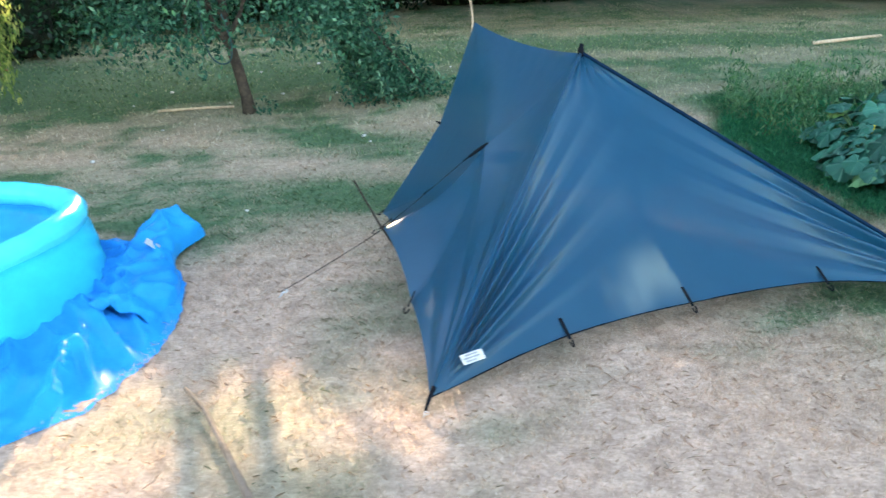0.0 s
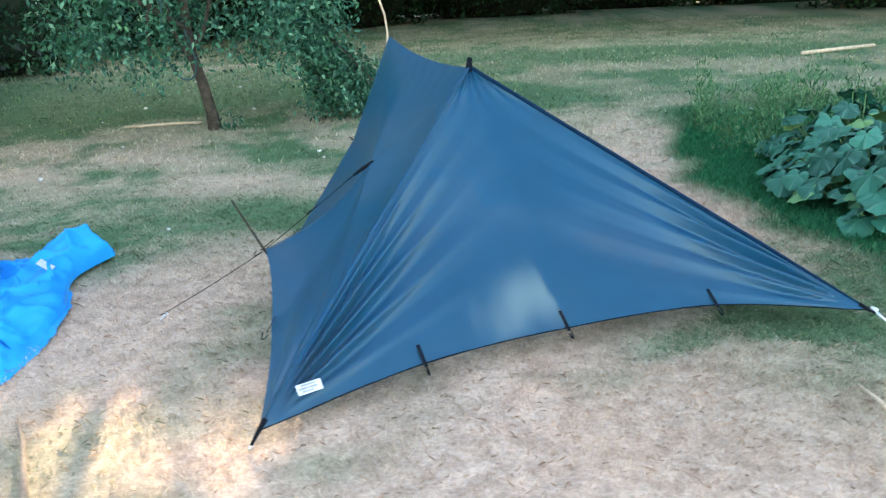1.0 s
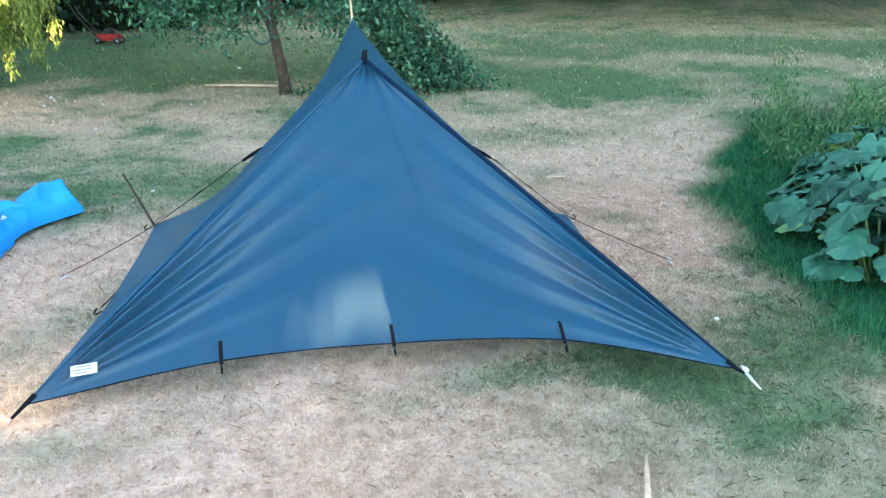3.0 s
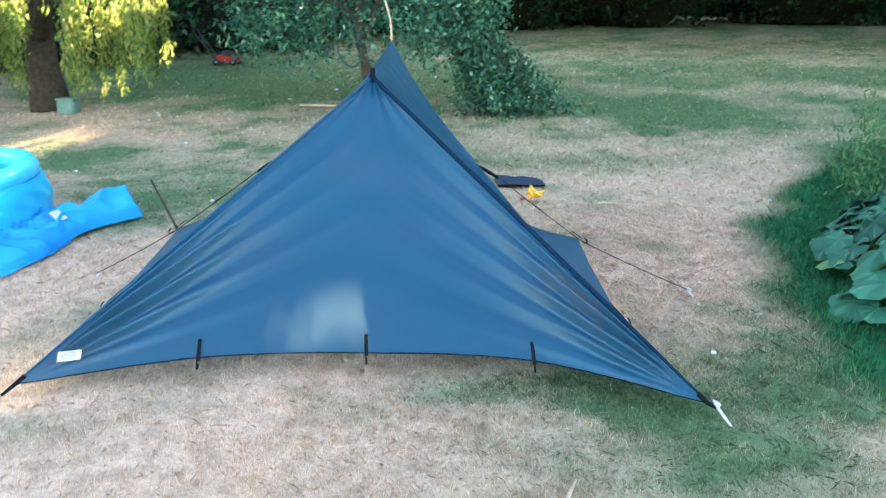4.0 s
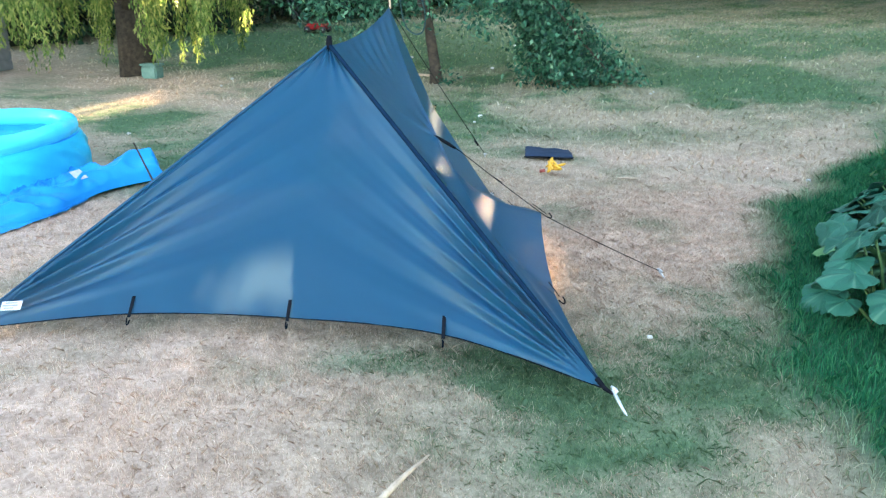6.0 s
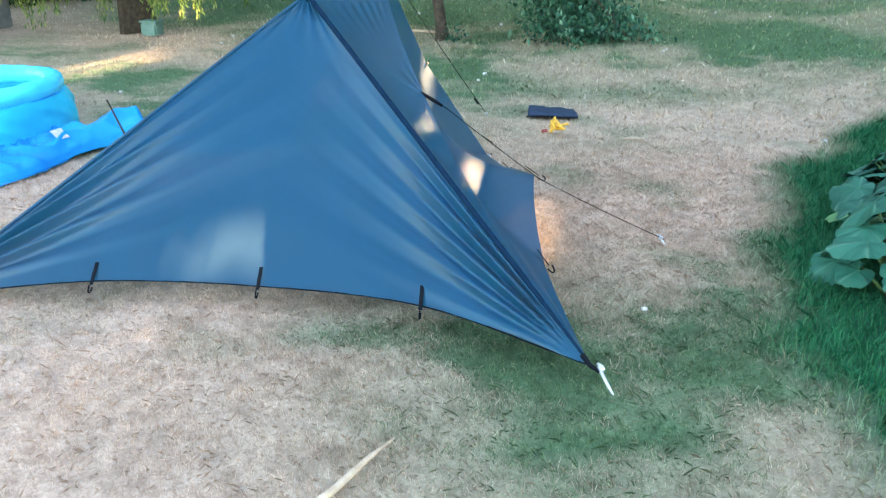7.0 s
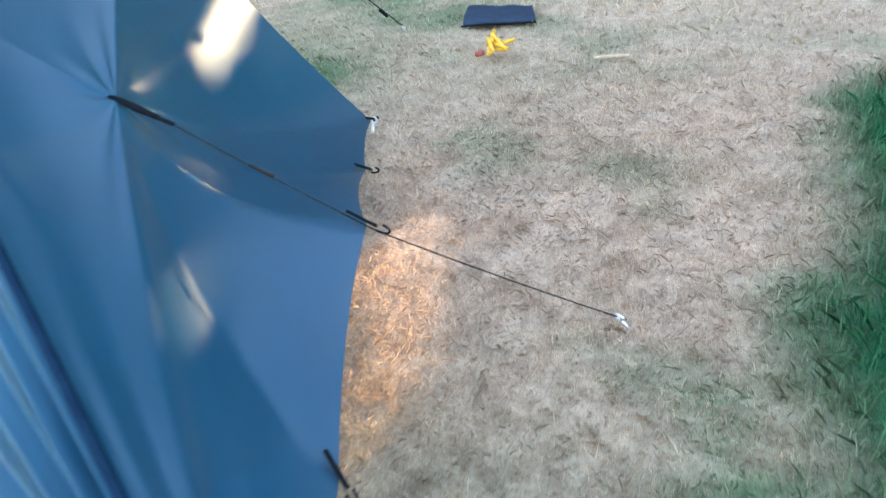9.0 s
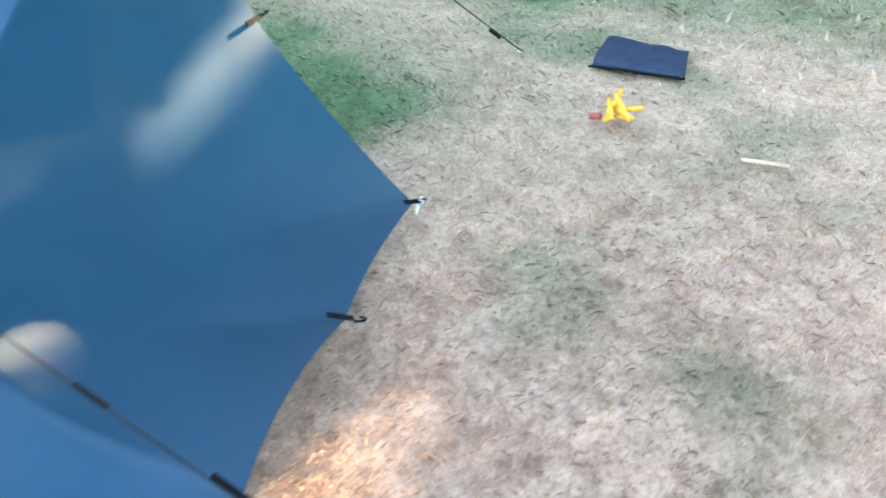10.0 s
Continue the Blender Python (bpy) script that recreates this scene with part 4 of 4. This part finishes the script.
MX, MY = -8.72, 13.9
MOWER_RED = plain("mower_paint", (0.22, 0.006, 0.008), (0.34, 0.010, 0.012), 0.4, 9)
mz = float(height(MX, MY))
mower = thing("lawn_mower", "red lawn mower parked under the hedge", "lawn mower", at=(MX, MY, mz))
mm = Matrix.Translation((MX, MY, mz)) @ pose(0, 0, 0, 0, 0, 25) @ Matrix.Scale(0.72, 4)
child("deck", box("deck", (0.62, 0.42, 0.16), mm @ Matrix.Translation((0, 0, 0.17)), MOWER_RED, 0.05), mower, "red mower deck")
child("engine", box("engine", (0.26, 0.26, 0.16), mm @ Matrix.Translation((0.02, 0, 0.32)), RUBBER, 0.04), mower, "black engine cover")
for a, b in ((-0.24, -0.23), (0.24, -0.23), (-0.24, 0.23), (0.24, 0.23)):
    child("wheel", tube("wheel", [tuple(mm @ Vector((a, b - 0.025, 0.09))), tuple(mm @ Vector((a, b + 0.025, 0.09)))], 0.065, RUBBER, 16), mower, "black wheel")
    child("hub", tube("hub", [tuple(mm @ Vector((a, b - 0.03, 0.09))), tuple(mm @ Vector((a, b + 0.03, 0.09)))], 0.022, GREY, 12), mower, "grey hub")
for b in (-0.18, 0.18):
    child("handle", tube("handle", [tuple(mm @ Vector((-0.28, b, 0.2))), tuple(mm @ Vector((-0.75, b, 0.75))), tuple(mm @ Vector((-0.85, b * 0.9, 0.95)))], 0.014, RUBBER, 8), mower)

shed = thing("garden_shed", "weathered grey board shed behind the willow", "shed", at=(-10.5, 6.9, 0))
sa, sb = Vector((-8.75, 6.2, 0)), Vector((-9.75, 8.1, 0))
sd = (sb - sa).normalized()
so = Vector((-sd.y, sd.x, 0))
sm = Matrix((sd, so, Vector((0, 0, 1)))).transposed().to_4x4()
sm.translation = (sa + sb) / 2 + so * 0.9
child("wall", box("wall", ((sb - sa).length, 1.74, 2.1), sm @ Matrix.Translation((0, 0, 1.05)), SHED, 0.01), shed)
child("roof", box("roof", ((sb - sa).length + 0.2, 2.0, 0.08), sm @ pose(0, 0, 2.2, 6, 0, 0), SHED, 0.01), shed, "flat felt roof")
for k in range(14):
    child("board", box("board", ((sb - sa).length, 0.016, 0.14), sm @ Matrix.Translation((0, -0.88, 0.08 + 0.15 * k)), SHED, 0.003), shed)

# ---- the squash plants in the border ----
SQUASH_LEAF, qn, ql, qp = shader("squash_leaf")
orand = qn.new("ShaderNodeObjectInfo").outputs["Random"]
qc = ramp(qn, ql, orand, [(0.0, (0.004, 0.062, 0.040)), (0.5, (0.010, 0.108, 0.068)), (0.92, (0.026, 0.165, 0.105)), (1.0, (0.13, 0.25, 0.07))])
qc = mix(qn, ql, 0.45, qc, ramp(qn, ql, noise_tex(qn, ql, 26, 5, 0.7), [(0.3, (0.6, 0.7, 0.7)), (0.7, (1.2, 1.2, 1.15))]), "MULTIPLY")
# pale veins that fan out from the stalk
spot = qn.new("ShaderNodeSeparateXYZ")
ql.new(qn.new("ShaderNodeTexCoord").outputs["Object"], spot.inputs[0])
value = spot.outputs["X"]
for operation, second in (("ARCTAN2", None), ("MULTIPLY", 5.0), ("COSINE", None), ("SUBTRACT", 0.93), ("MULTIPLY", 9.0)):
    step = qn.new("ShaderNodeMath")
    step.operation, step.use_clamp = operation, second == 9.0
    if operation == "ARCTAN2":
        ql.new(spot.outputs["Y"], step.inputs[0])
        ql.new(value, step.inputs[1])
    else:
        ql.new(value, step.inputs[0])
        if second is not None:
            step.inputs[1].default_value = second
    value = step.outputs[0]
qc = mix(qn, ql, value, qc, (0.075, 0.19, 0.12))
ql.new(qc, qp.inputs["Base Color"])
qp.inputs["Roughness"].default_value = 0.5
qp.inputs["Specular IOR Level"].default_value = 0.35
bump(qn, ql, noise_tex(qn, ql, 30, 4), 0.5, 0.01, qp)
STALK = plain("squash_stalk", (0.05, 0.14, 0.05), (0.13, 0.24, 0.09), 0.6, 20)
FLOWER = plain("squash_flower", (0.65, 0.48, 0.03), (0.8, 0.6, 0.06), 0.6, 20)


def squash_leaf(seed):
    """A broad five-lobed leaf, cupped, with a notch at the stalk and sunken veins."""
    verts, faces = [(0, 0, 0)], []
    rings, segs = 5, 45
    for j in range(1, rings + 1):
        v = j / rings
        for i in range(segs + 1):
            a = -math.pi * 0.93 + 2 * math.pi * 0.93 * i / segs
            lobe = 0.90 + 0.075 * math.cos(5 * a) + 0.035 * math.sin(17 * a + seed)
            r = v * lobe * (0.80 + 0.2 * math.cos(a * 0.5))
            z = 0.18 * v * v * 0.6 - 0.25 * (v ** 3) + 0.05 * v * math.cos(5 * a) + 0.05 * v * math.sin(3 * a + seed * 2.1) + 0.03 * v * math.sin(9 * a + seed)
            verts.append((r * math.cos(a) + 0.15 * v, r * math.sin(a), z))
    m = segs + 1
    for i in range(segs):
        faces.append((0, 1 + i, 2 + i))
    for j in range(rings - 1):
        for i in range(segs):
            o = 1 + j * m + i
            faces.append((o, o + m, o + m + 1, o + 1))
    return mesh_from("leaf", verts, faces, SQUASH_LEAF)


LEAF_SHAPES = [squash_leaf(s) for s in (0.3, 1.7, 2.9, 4.4)]
r5 = random.Random(23)
for cx, cy, rx, ry, n in ((3.75, 6.75, 0.85, 0.85, 150), (4.75, 7.6, 0.95, 1.0, 110), (3.95, 8.0, 0.75, 0.7, 80), (4.6, 5.9, 0.95, 0.75, 120), (5.7, 6.7, 0.8, 0.9, 30), (3.58, 5.75, 0.45, 0.45, 55)):
    plant = thing("squash_plant", "sprawling squash plant with broad blue-green leaves", "squash plant", "squash plants in the border", at=(cx, cy, 0))
    for k in range(n):
        a, q = r5.uniform(0, 6.28), math.sqrt(r5.random())
        x, y = cx + rx * q * math.cos(a), cy + ry * q * math.sin(a)
        z = 0.06 + (0.05 + 0.44 * (1 - q * q)) * r5.uniform(0.5, 1.1) + r5.uniform(0, 0.08)
        ob = child("leaf", r5.choice(LEAF_SHAPES), plant)
        s = r5.uniform(0.085, 0.16)
        face = math.degrees(a) + r5.uniform(-50, 50)
        ob.matrix_local = Matrix.Translation((x - cx, y - cy, z)) @ pose(0, 0, 0, r5.uniform(-20, 20), r5.uniform(8, 52), face) @ Matrix.Scale(s, 4)
        bx, by = cx + (x - cx) * 0.6, cy + (y - cy) * 0.6
        child("stalk", tube("stalk", [(bx, by, 0.0), ((bx + x) / 2, (by + y) / 2, z * 0.62), (x, y, z)], [0.009, 0.0075, 0.006], STALK, 5), plant)
    for k in range(1):
        a = r5.uniform(0, 6.28)
        p = Vector((cx + rx * 0.7 * math.cos(a), cy + ry * 0.7 * math.sin(a), 0.27))
        child("flower", tube("flower", [p - Vector((0, 0, 0.06)), p - Vector((0, 0, 0.02)), p + Vector((0.01, 0, 0.05))], [0.008, 0.014, 0.034], FLOWER, 7), plant, "yellow squash flower")
weeds = []
for k in range(150):
    x, y = r5.uniform(2.6, 6.8), r5.uniform(8.0, 11.5)
    if x < float(bed_edge(np.array(y))) + 0.15:
        continue
    h = r5.uniform(0.15, 0.6) + (0.35 if k % 9 == 0 else 0.0)
    for i in range(60):
        t = r5.random()
        weeds.append((x + r5.gauss(0, 0.07), y + r5.gauss(0, 0.07), 0.05 + h * t))
tagged(new("weeds", leaves("weeds", weeds, 0.09, 0.016, WEED_LEAF, -0.6, 0.8)), "tall green weeds behind the squash bed", "weeds", kind="stuff")

# ---- unseen leaf screens added beyond the lawn: low sun passes only at GAPS ----
row = thing("shade_screens", "unseen leaf screens with trunks, added to block the sun", "trees", kind="backdrop")


def sun_screen(dist, u0, u1, v0, v1, step, layers, floor):
    """Unseen screen of leaf quads facing the sun, blocking it except at GAPS."""
    half = step * 0.82
    U, V = [q.ravel() for q in np.meshgrid(np.arange(u0, u1, step), np.arange(v0, v1, step))]
    out = []
    for layer in range(layers):
        uu, vv = U + rng.uniform(-0.5, 0.5, len(U)) * step, V + rng.uniform(-0.5, 0.5, len(V)) * step
        near = np.full(len(uu), 9.0)
        for gu, gv, ga, gb in GAPS:
            near = np.minimum(near, np.hypot((uu - gu) / (ga + half * 1.1), (vv - gv) / (gb + half * 1.1)))
        keep = near > 1
        uu, vv = uu[keep], vv[keep]
        dd = dist + rng.uniform(-0.4, 0.4, len(uu))
        c = uu[:, None] * np.array(SIDE) + vv[:, None] * np.array(RISE) + dd[:, None] * np.array(SUN)
        out.append(c[c[:, 2] > floor])
    c = np.concatenate(out)
    n = len(c)
    s1 = np.array(SIDE) + rng.normal(0, 0.2, (n, 3))
    s2 = np.array(RISE) + rng.normal(0, 0.2, (n, 3))
    w = (half * rng.uniform(0.9, 1.15, n))[:, None]
    return quads_mesh("crown", np.stack([c - s1 * w, c - s2 * w, c + s1 * w, c + s2 * w], axis=1), n, 4, SHADE_LEAF)


child("crown", sun_screen(18.0, -11.5, 11.5, -1.75, 2.6, 0.085, 3, 2.4), row)
child("crown", sun_screen(46.0, -16.0, 34.0, -9.5, 1.0, 0.30, 3, 2.0), row)
child("crown", sun_screen(18.0, -20.0, 20.0, 2.6, 9.0, 0.28, 2, 2.4), row)
child("crown", sun_screen(18.0, -26.0, -11.5, -1.75, 2.6, 0.28, 2, 2.4), row)
child("crown", sun_screen(18.0, 11.5, 26.0, -1.75, 2.6, 0.28, 2, 2.4), row)
# trunks added to stand under the far screen
for k in range(7):
    p = SIDE * (-14 + 7.0 * k) + Vector((SUN.x, SUN.y, 0)) * 46
    child("trunk", tube("trunk", [(p.x, p.y, -0.1), (p.x + 0.1, p.y, 3.5), (p.x, p.y + 0.1, 9)], [0.3, 0.24, 0.16], BARK, 10), row)


def canopy(x0, x1, y0, y1, z, step, thick):
    """Unseen level leaf quads added overhead to shade the hedge and lawn below."""
    X, Y = [q.ravel() for q in np.meshgrid(np.arange(x0, x1, step), np.arange(y0, y1, step))]
    c = np.concatenate([np.stack([X + rng.uniform(-1, 1, len(X)) * step, Y + rng.uniform(-1, 1, len(X)) * step, z + 0.5 * k + rng.uniform(-0.3, 0.3, len(X))], -1) for k in range(thick)])
    uu, vv = c @ np.array(SIDE), c @ np.array(RISE)
    near = np.full(len(c), 9.0)
    for gu, gv, ga, gb in GAPS:
        near = np.minimum(near, np.hypot((uu - gu) / (ga + step), (vv - gv) / (gb + step)))
    c = c[near > 1]
    n = len(c)
    s1 = np.array([1.0, 0, 0]) + rng.normal(0, 0.3, (n, 3))
    s2 = np.array([0, 1.0, 0]) + rng.normal(0, 0.3, (n, 3))
    w = step * 0.8
    return quads_mesh("crown", np.stack([c - s1 * w, c - s2 * w, c + s1 * w, c + s2 * w], axis=1), n, 4, SHADE_LEAF)


child("crown", canopy(-19.0, -9.0, 11.0, 44.0, 6.0, 0.5, 2), row)
child("crown", canopy(-9.0, 30.0, 20.0, 52.0, 8.0, 0.7, 1), row)
